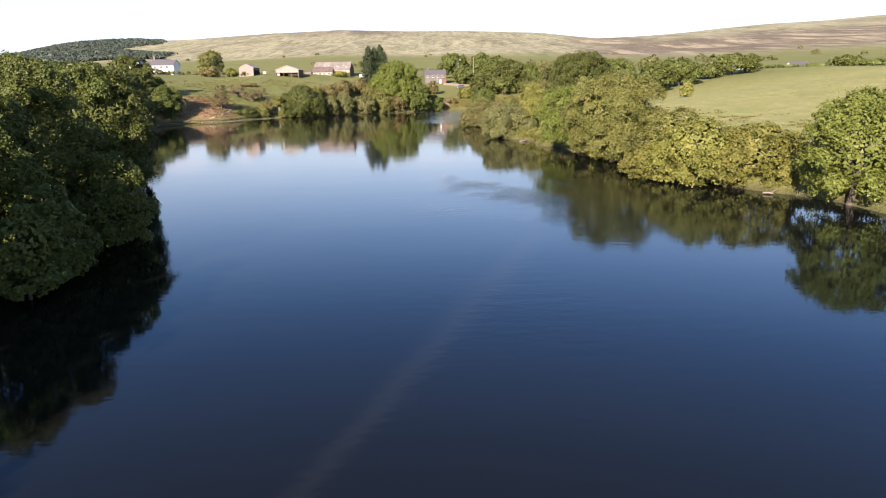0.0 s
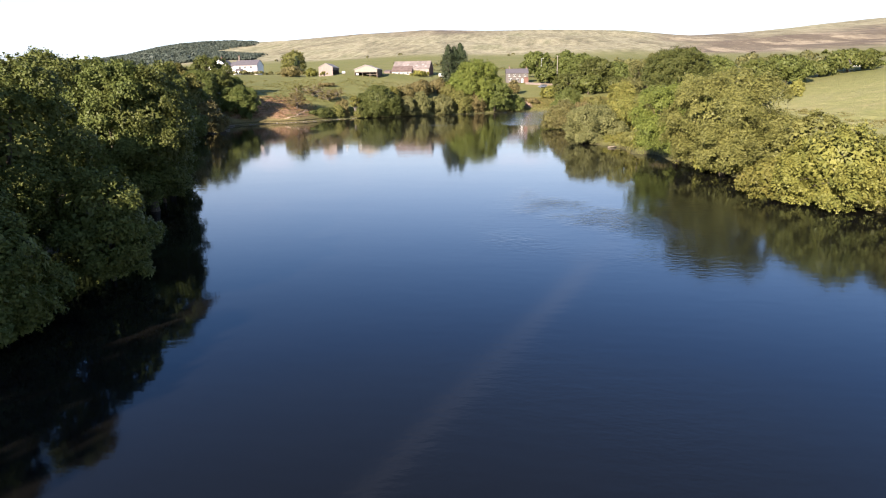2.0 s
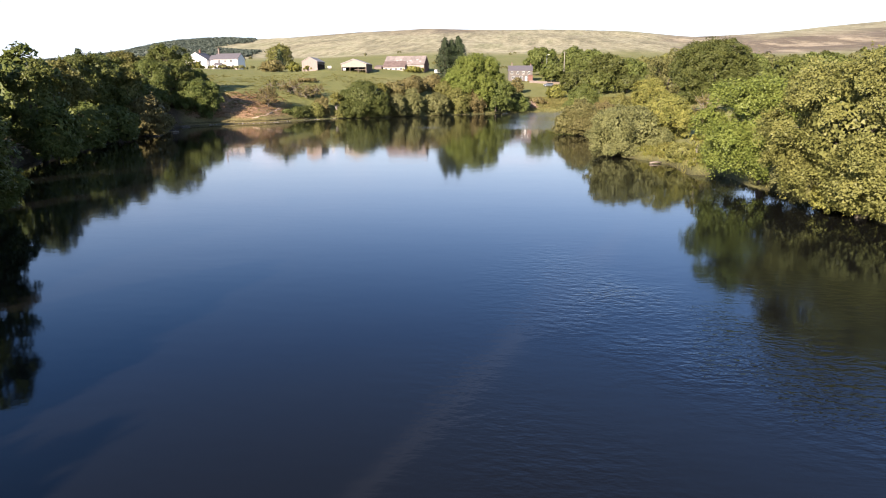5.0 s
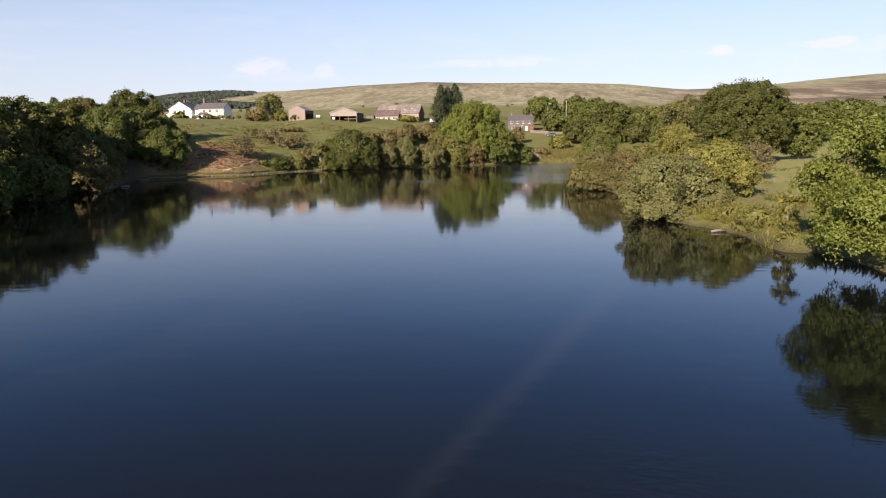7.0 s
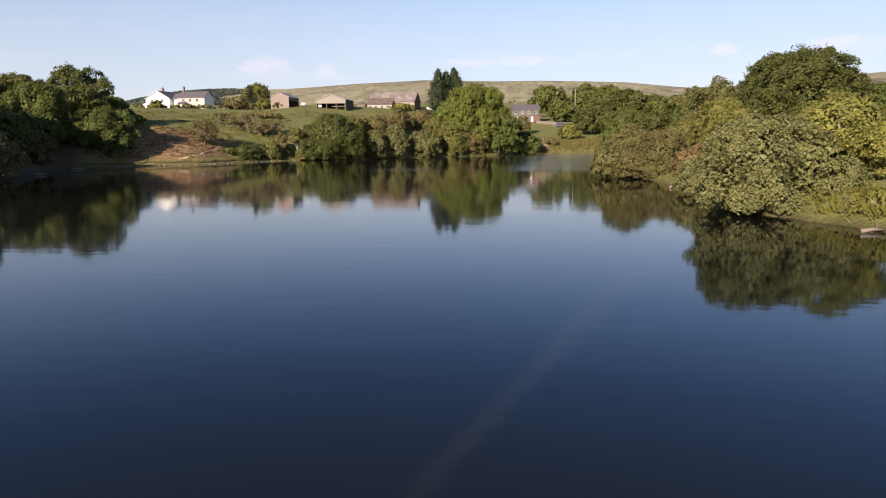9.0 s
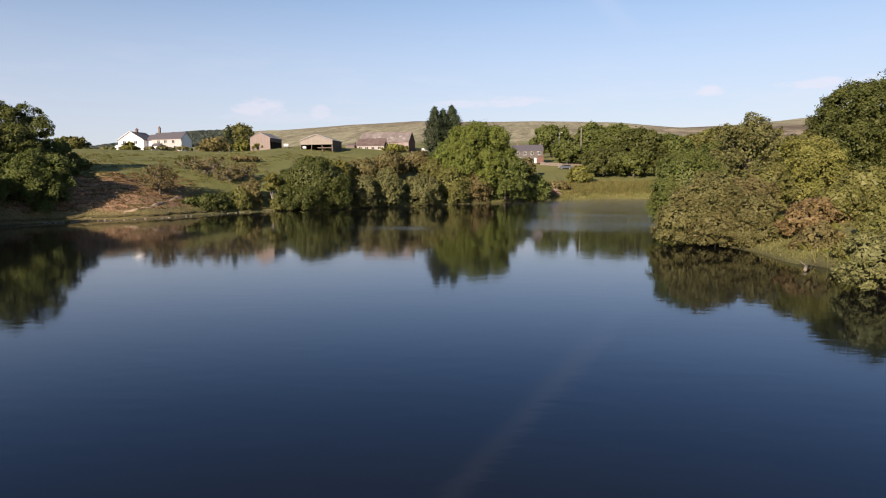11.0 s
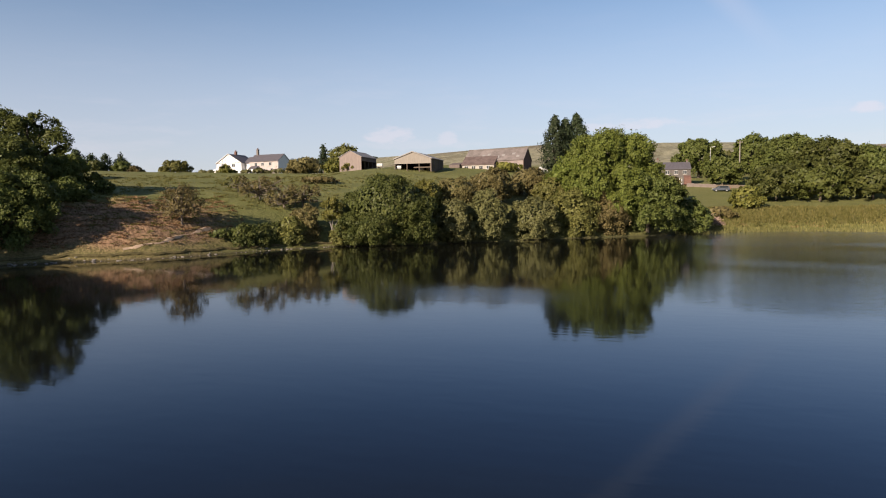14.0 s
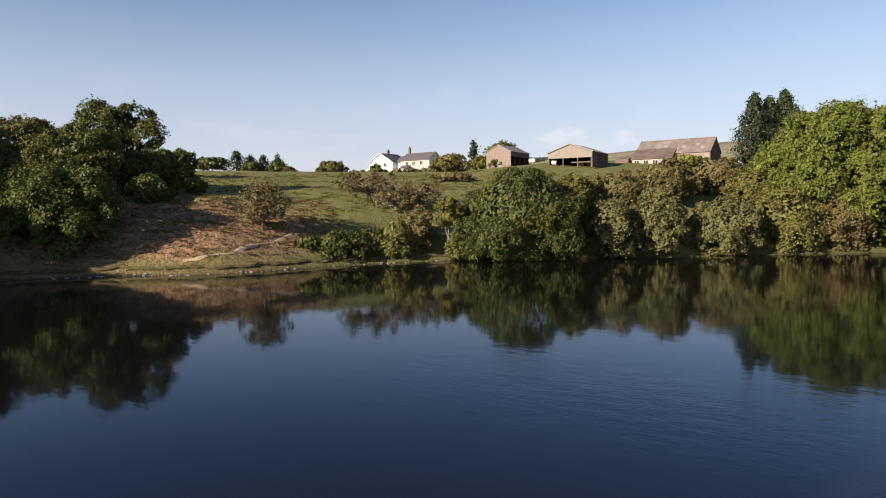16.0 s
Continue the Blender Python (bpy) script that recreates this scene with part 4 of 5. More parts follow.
def stone_barn():
    x, y = -47.4, 328.0
    z = ground(x, y - 4) - 0.9
    h = root("stone_barn", x, y, z, "long stone barn with a big stone-slate roof and weathered walls", "barn", turn=-5)
    part("body", prism([(-4.6, 0), (-4.6, 3.4), (0, 6.6), (4.6, 3.4), (4.6, 0)], "x", -8.7, 8.7), GRITSTONE, h, "dark gritstone walls")
    part("front_wash", boxed(-8.6, -4.66, 0, 8.6, -4.603, 3.1), WASHED, h, "weathered pinkish front wall")
    part("roof", pitched_roof(4.6, 3.4, 6.6, "x", -8.9, 8.9, 0.18, 0.35), STONE_ROOF, h, "weathered stone slates with lighter patches")
    part("ridge", boxed(-8.9, -0.18, 6.7, 8.9, 0.18, 6.9, 0.05), STONE_ROOF, h)
    part("skirt_roof", prism([(-7.2, 2.02), (-3.3, 4.52), (-3.3, 4.66), (-7.2, 2.2)], "x", -8.9, 1.0), RUSTY_ROOF, h, "darker low roof along the front")
    part("front_wall", boxed(-8.7, -6.9, 0, 0.8, -4.67, 2.1), CREAM_STONE, h, "whitewashed front wall")
    for k in range(4):
        window(h, -7.4 + 2.2 * k, -6.9, 0.8, 1.1, 1.0)
    part("gable_end", prism([(-4.55, 0), (-4.55, 3.4), (0, 6.55), (4.55, 3.4), (4.55, 0)], "x", 8.704, 8.78), RED_BRICK, h, "dark red brick gable end")
    for k in range(7):
        part("roof_light", prism([(-3.9 + 0.55 * (k % 3), 4.09 + 0.383 * (k % 3)), (-3.1 + 0.55 * (k % 3), 4.645 + 0.383 * (k % 3)), (-3.1 + 0.55 * (k % 3), 4.70 + 0.383 * (k % 3)), (-3.9 + 0.55 * (k % 3), 4.145 + 0.383 * (k % 3))], "x", -6.8 + 2.2 * k + 0.7 * (k % 2), -5.9 + 2.2 * k + 0.7 * (k % 2)), SHEET_ROOF, h, "pale replaced slates")
    part("lean_to", prism([(-8.2, 0), (-8.2, 2.2), (-4.7, 3.0), (-4.7, 0)], "x", -12.2, -9.0), SHEET_DARK, h)


gable_shed()
hay_barn()
stone_barn()
bale(-68.2, 301.4, WHITE_PAINT, "white-wrapped round bale in front of the barn")
bale(-62.8, 304.0, STONE_ROOF, "straw-coloured round bale under the barn roof")
bale(-61.2, 305.0, STONE_ROOF, "straw-coloured round bale under the barn roof")


def farm_tank(x, y, r, length, label):
    z = ground(x, y)
    t = root("storage_tank", x, y, z, label, "tank", turn=15)
    bm = bmesh.new()
    bmesh.ops.create_cone(bm, cap_ends=True, segments=20, radius1=r, radius2=r, depth=length, matrix=pose(0, 0, r + 0.3, 0, 90, 0))
    bmesh.ops.bevel(bm, geom=[e for e in bm.edges], offset=0.08, segments=2, affect="EDGES")
    part("shell", bm, WHITE_PAINT, t)
    for k in (-1, 1):
        part("cradle", boxed(k * length * 0.3 - 0.1, -r * 0.8, -0.1, k * length * 0.3 + 0.1, r * 0.8, 0.5), TIMBER, t)


farm_tank(-75.5, 306, 0.55, 1.5, "white storage tank beside the barn")
farm_tank(-33.0, 319, 0.8, 2.4, "white storage tank beside the stone barn")


# ---- the cottage with its car ----
def cottage():
    x, y = 1.6, 361.0
    z = ground(x, y) - 0.2
    h = root("cottage", x, y, z, "two-storey gritstone cottage with a dark slate roof and red porch", "cottage", turn=4)
    part("wall", prism([(-3.3, 0), (-3.3, 4.9), (0, 7.0), (3.3, 4.9), (3.3, 0)], "x", -5.6, 5.6), BROWN_STONE, h, "brown gritstone walls")
    part("roof", pitched_roof(3.3, 4.9, 7.0, "x", -5.8, 5.8, 0.16, 0.3), SLATE, h, "dark slate roof")
    chimney(h, -3.9, 0, 6.6, 8.9, GRITSTONE)
    chimney(h, 4.9, 0, 6.6, 8.4, GRITSTONE)
    for wx in (-4.0, -1.3, 1.3, 3.9):
        window(h, wx, -3.3, 3.2, 1.1, 1.2)
    for wx in (-3.4, 0.3):
        window(h, wx, -3.3, 0.9, 1.3, 1.4)
    part("door", boxed(2.2, -3.36, 0, 3.1, -3.303, 2.05), WHITE_PAINT, h, "white front door")
    part("porch", prism([(-4.9, 0), (-4.9, 2.1), (-3.3, 2.8), (-3.3, 0)], "x", 3.6, 5.6), RED_BRICK, h, "red brick porch")


cottage()


def garden_wall(x0, y0, x1, y1, mat, high, label, name="garden_wall"):
    n = max(2, int(math.hypot(x1 - x0, y1 - y0) / 2))
    w = root(name, x0, y0, ground(x0, y0), label, "wall")
    prev = None
    for i in range(n):
        ax, ay = x0 + (x1 - x0) * i / n, y0 + (y1 - y0) * i / n
        bx, by = x0 + (x1 - x0) * (i + 1) / n, y0 + (y1 - y0) * (i + 1) / n
        za, L = (ground(ax, ay) + ground(bx, by)) / 2 - ground(x0, y0), math.hypot(bx - ax, by - ay)
        ob = part("wall_section", boxed(0, -0.2, -0.6, L - 0.012, 0.2, high, 0.04), mat, w)
        ob.matrix_local = Matrix.Translation((ax - x0, ay - y0, za)) @ Matrix.Rotation(math.atan2(by - ay, bx - ax), 4, "Z")


garden_wall(6, 353, 14, 351, GRITSTONE, 1.0, "low brown stone garden wall beside the cottage")
garden_wall(14, 351, 24, 347, TIMBER, 0.9, "low weathered boundary by the parking place")


def parked_car():
    x, y = 14.2, 340.5
    z = ground(x, y)
    c = root("car", x, y, z, "dark grey estate car parked on the grass", "car", turn=184)
    side = [(-2.25, 0.35), (-2.3, 0.85), (-2.1, 1.02), (-1.85, 1.5), (-1.4, 1.62), (0.5, 1.62), (1.25, 1.08), (2.1, 0.92), (2.3, 0.7), (2.25, 0.35)]
    bm = prism(side, "y", -0.88, 0.88)
    bmesh.ops.bevel(bm, geom=bm.edges, offset=0.07, segments=2, affect="EDGES")
    body = part("body", bm, CAR_GREY, c)
    for s in (-1, 1):
        part("side_window", boxed(-1.75, s * 0.885 - 0.01, 1.08, 0.55, s * 0.885 + 0.01, 1.5), GLASS_DARK, body)
        for wx in (-1.4, 1.4):
            bm = bmesh.new()
            bmesh.ops.create_cone(bm, cap_ends=True, segments=20, radius1=0.34, radius2=0.34, depth=0.22, matrix=pose(wx, s * 0.82, 0.34, 90, 0, 0))
            wheel = part("wheel", bm, RUBBER, c)
            bm = bmesh.new()
            bmesh.ops.create_cone(bm, cap_ends=True, segments=16, radius1=0.2, radius2=0.2, depth=0.24, matrix=pose(wx, s * 0.82, 0.34, 90, 0, 0))
            part("rim", bm, METAL, wheel)
        part("headlight", boxed(2.2, s * 0.62 - 0.2, 0.68, 2.32, s * 0.62 + 0.2, 0.84), WHITE_PAINT, c)
        part("tail_light", boxed(-2.34, s * 0.7 - 0.1, 0.75, -2.22, s * 0.7 + 0.1, 1.0), LAMP_RED, c)
    part("windscreen", prism([(0.62, 1.56), (1.18, 1.12), (1.22, 1.13), (0.66, 1.58)], "y", -0.74, 0.74), GLASS_DARK, body)
    part("bonnet_front", prism([(1.5, 1.02), (2.1, 0.945), (2.1, 0.965), (1.5, 1.04)], "y", -0.75, 0.75), METAL, body, "pale silver bonnet")


parked_car()


def utility_pole(x, y, high, label="tall pale wooden utility pole"):
    z = ground(x, y)
    p = root("utility_pole", x, y, z, label, "pole", "utility poles")
    vs, fs = tubes([[((0, 0, -0.5), 0.2), ((0, 0, high), 0.13), ((0, 0, high + 0.02), 0.01)]], 10)
    part("shaft", mesh_from("shaft", vs, fs, True), BARK_PALE, p)
    part("crossarm", boxed(-0.8, -0.06, high - 0.6, 0.8, 0.06, high - 0.48), TIMBER, p)
    for k in (-0.65, 0, 0.65):
        vs, fs = tubes([[((k, 0, high - 0.5), 0.05), ((k, 0, high - 0.3), 0.06), ((k, 0, high - 0.25), 0.01)]], 8)
        part("insulator", mesh_from("insulator", vs, fs, True), WHITE_PAINT, p)


utility_pole(22.5, 366, 13.0)
utility_pole(96.0, 300, 8.0)
utility_pole(-44.0, 480, 9.0)


def street_lamp(x, y, high):
    z = ground(x, y)
    p = root("street_lamp", x, y, z, "slim grey street lamp by the cottage", "street lamp")
    vs, fs = tubes([[((0, 0, -0.3), 0.1), ((0, 0, high), 0.06), ((0.3, 0, high + 0.25), 0.05), ((1.0, 0, high + 0.3), 0.05)]], 9)
    part("column", mesh_from("column", vs, fs, True), METAL, p)
    part("lantern", boxed(0.6, -0.14, high + 0.2, 1.4, 0.14, high + 0.38, 0.05), WHITE_PAINT, p)


street_lamp(14.5, 372, 11.0)


# ---- far houses across the valley ----
def far_house(x, y, length, wall, label, turn=0.0, eave=3.2, ridge=5.6):
    z = ground(x, y) - 0.5
    h = root("house", x, y, z, label, "house", "far houses", turn=turn)
    part("wall", prism([(-3.5, 0), (-3.5, eave + .5), (0, ridge + .5), (3.5, eave + .5), (3.5, 0)], "x", -length / 2, length / 2), wall, h)
    part("roof", pitched_roof(3.5, eave + .5, ridge + .5, "x", -length / 2 - 0.2, length / 2 + 0.2), SLATE, h)
    for k in range(int(length // 4)):
        window(h, -length / 2 + 2 + 4 * k, -3.5, 1.6, 1.3, 1.4)
    chimney(h, length / 2 - 0.8, 0, ridge, ridge + 2, GRITSTONE)


# ---- loose things of the shore ----
def shore_stones():
    rng = np.random.RandomState(7)
    kinds = []
    for k in range(5):
        bm = bmesh.new()
        bmesh.ops.create_icosphere(bm, subdivisions=2, radius=1)
        for v in bm.verts:
            v.co *= 1 + 0.28 * noise.noise(v.co * 1.3 + Vector((k * 7, 0, 0)))
            v.co.z *= 0.45
        me = bpy.data.meshes.new("stone")
        bm.to_mesh(me)
        bm.free()
        me.materials.append(STONE)
        kinds.append(me)
    made = 0
    line = SHORE[(SHORE[:, 0] < -40) & (SHORE[:, 1] > 195) & (SHORE[:, 1] < 232)]
    while made < 170:
        i = rng.randint(len(line) - 1)
        u = rng.uniform()
        p = line[i] * (1 - u) + line[i + 1] * u + rng.normal(0, 0.4, 2)
        s = 0.04 + 0.17 * rng.uniform() ** 3
        z = max(ground(p[0], p[1]), 0)
        ob = new("stone", kinds[made % 5])
        ob.matrix_world = pose(p[0], p[1], z + 0.1 * s, rng.uniform(-15, 15), 0, rng.uniform(0, 360)) @ Matrix.Diagonal((s * 1.3, s, s, 1))
        tagged(ob, "rounded grey-brown stone lying at the waterline", "stone", "stones along the shore")
        made += 1


shore_stones()


def shore_ledge():
    """The broken turf edge above the stony waterline: a low undercut face of dark earth."""
    line = SHORE[(SHORE[:, 0] < -42) & (SHORE[:, 1] > 186) & (SHORE[:, 1] < 236)]
    run = np.concatenate([[0], np.cumsum(np.linalg.norm(np.diff(line, axis=0), axis=1))])
    at = np.arange(0, run[-1], 0.16)
    x, y = np.interp(at, run, line[:, 0]), np.interp(at, run, line[:, 1])
    tx, ty = np.gradient(x), np.gradient(y)
    k = np.hypot(tx, ty)
    nx, ny = -ty / k, tx / k
    flip = np.where(shore_distance(x + nx, y + ny) > 0, 1, -1)
    nx, ny = nx * flip, ny * flip
    wav = 0.28 * wobble(x, y, 1.1, 91) + 0.12 * wobble(x, y, 3.6, 92)
    rows = []
    for off, lift in ((0.62, None), (0.70, 0.09), (0.66, 0.2), (0.9, 0.3), (1.5, -0.1)):
        px, py = x + nx * (off + wav), y + ny * (off + wav)
        z = land(px, py)
        z = np.full_like(z, -0.03) if lift is None else (np.maximum(z, 0.02) + lift + 0.05 * wobble(px, py, 5.0, 93) + 0.04 * wobble(x, y, 1.6, 94) if lift > 0 else z + lift)
        rows.append(np.stack([px, py, z], 1))
    me = mesh_from("shore_ledge", np.concatenate(rows), grid_faces(len(x), len(rows)))
    me.materials.append(plain("turf_edge", (0.078, 0.066, 0.030), 0.95, 0.1, 2.5, 0.55, 0.8))
    tagged(new("shore_ledge", me), "broken turf edge of dark earth above the stony waterline", "bank edge", kind="structure")


shore_ledge()


def log_at(x, y, length, turn, r=0.16):
    lg = root("log", x, y, 0.12, "bleached fallen log lying at the water's edge", "log", turn=turn)
    vs, fs = tubes([[((-length / 2, 0, 0), 0.02), ((-length / 2, 0, 0), r), ((0, 0.08, 0.05), r * 0.95), ((length / 2, 0, 0.02), r * 0.7), ((length / 2, 0, 0.02), 0.01)],
                    [((0.2, 0, 0.05), r * 0.4), ((0.7, 0.5, 0.35), r * 0.15)]], 9)
    part("bole", mesh_from("bole", vs, fs, True), BARK_GREY, lg)


log_at(16.3, 119.4, 1.5, 20, 0.11)
log_at(13.2, 150.2, 2.0, 60, 0.11)
log_at(30.5, 60.0, 0.9, -30, 0.09)
log_at(-77.5, 188.0, 2.4, 70)
log_at(-70.5, 170.0, 2.0, 80)


# ---- reeds, bank grass and bracken ----
def blades(name, spots, high, wide, kind, label, category, seed, lean=0.25):
    """Upright blades at the spots (n, 3), all in one mesh."""
    rng = np.random.RandomState(seed)
    n = len(spots)
    h = rng.uniform(0.55, 1.15, n) * high
    a = rng.uniform(0, 6.283, n)
    side = np.stack([np.cos(a), np.sin(a), 0 * a], 1) * (wide * rng.uniform(0.6, 1.3, n))[:, None]
    tip = np.stack([rng.normal(0, lean, n) * h, rng.normal(0, lean, n) * h, h], 1)
    v = np.stack([spots - side, spots + side, spots + tip * 0.6 + side * 0.7, spots + tip], 1).reshape(-1, 3)
    me = mesh_from(name, v, np.arange(4 * n).reshape(n, 4))
    me.materials.append(LEAF[kind])
    tagged(new(name, me), label, category, kind="stuff")


def spots_where(n, box, test, seed):
    rng = np.random.RandomState(seed)
    x, y = rng.uniform(box[0], box[2], n), rng.uniform(box[1], box[3], n)
    s = shore_distance(x, y)
    ok = test(x, y, s)
    x, y = x[ok], y[ok]
    return np.stack([x, y, np.maximum(land(x, y), 0) - 0.03], 1)


blades("reed_bed", spots_where(70000, (-2, 235, 62, 292), lambda x, y, s: (s > -1.3) & (s < 4.5 + 1.5 * wobble(x, y, 0.3, 41)) & (y > 262 - 0.4 * x) , 51), 0.6, 0.05, "reed", "yellow-green reeds fringing the head of the lake", "reeds", 61)
blades("rough_grass", spots_where(60000, (0, 270, 75, 320), lambda x, y, s: (s > 3.5) & (s < 26), 52), 0.7, 0.08, "grass", "rough yellowing grass on the lake bank", "grass", 62)
blades("bank_grass", spots_where(60000, (5, 40, 45, 185), lambda x, y, s: (s > -0.15) & (s < 5.0), 53), 0.55, 0.035, "grass", "long pale grass overhanging the lake bank", "grass", 63, 0.4)
blades("shore_grass", spots_where(90000, (-90, 185, -20, 258), lambda x, y, s: (s > 0.35) & ((x + 77) * 0.66 + (y - 197) * 0.75 > -3) & (s < 2.2 + 1.2 * wobble(x, y, 0.5, 43)) & (wobble(x, y, 1.3, 47) > -0.3), 54), 0.24, 0.03, "grass", "short tufted grass along the stony shore", "grass", 64, 0.4)


def tussocks(name, spots, r, high, per, kind, label, category, seed, wide=0.035):
    """Rough clumps of blades, each clump a small dome."""
    rng = np.random.RandomState(seed)
    n = len(spots)
    size = rng.uniform(0.5, 1.35, n)
    a, q = rng.uniform(0, 6.283, (n, per)), np.sqrt(rng.uniform(0, 1, (n, per)))
    h = high * size[:, None] * rng.uniform(0.5, 1.2, (n, per)) * (1.15 - 0.5 * q)
    foot = np.stack([np.cos(a) * q, np.sin(a) * q, 0 * q], 2) * (r * size)[:, None, None] + spots[:, None, :]
    out = np.stack([np.cos(a) * (0.25 + 0.6 * q), np.sin(a) * (0.25 + 0.6 * q), 1 + 0 * q], 2) * h[:, :, None]
    side = np.stack([-np.sin(a), np.cos(a), 0 * a], 2) * (wide * rng.uniform(0.6, 1.6, (n, per)))[:, :, None]
    v = np.stack([foot - side, foot + side, foot + out * 0.7 + side * 0.8, foot + out * np.array([1.25, 1.25, 0.9])], 2).reshape(-1, 3)
    me = mesh_from(name, v, np.arange(len(v)).reshape(-1, 4))
    me.materials.append(LEAF[kind])
    tagged(new(name, me), label, category, kind="stuff")


on_bank = lambda x, y, s: (s > 2.5) & (s < 19) & ((x + 77) * 0.66 + (y - 197) * 0.75 < 29) & ((x + 77) * 0.66 + (y - 197) * 0.75 > -4)
tussocks("dead_bracken", spots_where(4200, (-92, 190, -50, 236), lambda x, y, s: on_bank(x, y, s) & (wobble(x, y, 0.9, 44) > -0.25), 55), 0.32, 0.24, 16, "bracken", "dead red-brown bracken and tussocks on the worn bank", "bracken", 65, 0.05)
tussocks("bank_tussocks", spots_where(3200, (-92, 190, -50, 236), on_bank, 58), 0.28, 0.22, 16, "grass", "yellowed grass tussocks on the worn bank", "grass", 68, 0.04)
tussocks("pasture_tussocks", spots_where(4200, (-125, 205, -38, 290), lambda x, y, s: (s > 6) & (s < 72) & (wobble(x, y, 0.3, 45) > -0.35), 56), 0.5, 0.26, 14, "grass", "uneven tussocks of pasture grass on the hill", "grass", 66, 0.06)
tussocks("field_tussocks", spots_where(4600, (12, 50, 80, 190), lambda x, y, s: (s > 3.5) & (s < 45) & (wobble(x, y, 0.25, 46) > -0.1), 57), 0.55, 0.32, 14, "grass", "long pale field grass behind the bank", "grass", 67, 0.05)

tussocks("bank_weeds", spots_where(2600, (0, 266, 75, 312), lambda x, y, s: (s > 1.2) & (s < 24) & (wobble(x, y, 0.22, 48) > -0.15), 59), 0.75, 0.55, 20, "olive", "tall green weeds and nettles on the grassy bank", "weeds", 69, 0.07)
tussocks("dock_stalks", spots_where(700, (0, 266, 75, 312), lambda x, y, s: (s > 1.2) & (s < 14) & (wobble(x, y, 0.3, 49) > 0.3), 60), 0.6, 0.6, 16, "bracken", "rust-brown dock stalks on the grassy bank", "weeds", 70, 0.05)
tussocks("bramble_floor", spots_where(1900, (12, 56, 40, 185), lambda x, y, s: (s > 0.6) & (s < 10) & (wobble(x, y, 0.4, 50) > -0.1), 61), 0.7, 0.6, 22, "green", "low bramble and nettles along the lake bank", "brambles", 71, 0.07)

def footpath(points, wide=0.55):
    """A trodden path lying on the bank."""
    vs = []
    line, n = np.array(points), 24
    at = np.linspace(0, len(line) - 1, n)
    points = [(float(np.interp(a, np.arange(len(line)), line[:, 0])), float(np.interp(a, np.arange(len(line)), line[:, 1]) + 0.12 * math.sin(a * 5))) for a in at]
    for i, p in enumerate(points):
        p = np.array(p)
        q = np.array(points[min(i + 1, len(points) - 1)]) - np.array(points[max(i - 1, 0)])
        s = np.array([-q[1], q[0]]) / np.linalg.norm(q) * wide * (0.8 + 0.3 * math.sin(i * 2.1))
        for k in (-1, -0.3, 0.3, 1):
            w = p + s * k
            vs.append((w[0], w[1], ground(w[0], w[1]) + (0.15 if abs(k) < 0.5 else 0.03)))
    me = mesh_from("footpath", vs, grid_faces(4, len(points)), True)
    me.materials.append(plain("trodden_earth", (0.34, 0.25, 0.175), 0.95, 0.1, 1.5, 0.25, 0.4))
    tagged(new("footpath", me), "narrow trodden earth path along the bank", "footpath", kind="structure")


footpath([(-68.4, 205.4), (-67.5, 206.6), (-66.2, 209.0), (-65.7, 211.4), (-65.6, 213.6), (-65.4, 215.9), (-65.0, 217.9)], 0.21)


# ---- far woods and hedges ----
def far_clumps(name, spots, r, high, kind, label, category, seed, leaf=1.3, per=26):
    """Many far trees as loose leaf clumps, in one mesh."""
    rng = np.random.RandomState(seed)
    n = len(spots)
    size = rng.uniform(0.65, 1.3, n)
    u = unit(rng, n * per).reshape(n, per, 3)
    u[:, :, 2] = np.abs(u[:, :, 2]) * 1.0 - 0.25
    p = spots[:, None, :] + u * np.stack([size * r, size * r, size * high * 0.5], 1)[:, None, :] * rng.uniform(0.75, 1.05, (n, per, 1))
    p[:, :, 2] += (size * high * 0.45)[:, None]
    vs, fs = leaves(p.reshape(-1, 3), u.reshape(-1, 3), leaf * 1.6, rng, 1.2)
    me = mesh_from(name, vs, fs)
    me.materials.append(LEAF[kind])
    tagged(new(name, me), label, category, kind="stuff")


def far_spots(n, seed, b0, b1, r0, r1, test=None):
    rng = np.random.RandomState(seed)
    a, d = np.radians(rng.uniform(b0, b1, n)), rng.uniform(r0, r1, n)
    x, y = d * np.sin(a), d * np.cos(a)
    if test is not None:
        ok = test(x, y)
        x, y = x[ok], y[ok]
    return np.stack([x, y, land(x, y)], 1)


far_clumps("hill_wood", far_spots(15000, 71, -38, -20.6, 1350, 3230, lambda x, y: (np.degrees(np.arctan2(x, y)) < -21.6 + 0.7 * wobble(x, y, 0.006, 74) + 0.3 * wobble(x, y, 0.03, 76)) & (wobble(x, y, 0.007, 75) > -0.45)), 7.0, 7.0, "distant", "dark wooded hillside in the distance", "wood", 73, 2.8, 11)
far_clumps("valley_wood", far_spots(420, 74, 3, 70, 400, 620, lambda x, y: wobble(x, y, 0.014, 75) > -0.1), 5.5, 11, "far", "hedgerow trees and copses across the valley", "wood", 76, 1.1, 100)
far_clumps("moor_edge_scrub", far_spots(420, 77, -26, 45, 640, 1250, lambda x, y: wobble(x, y, 0.015, 78) > 0.45), 3.2, 5, "far", "scattered scrub and hedges at the moor's foot", "scrub", 79, 1.6, 24)


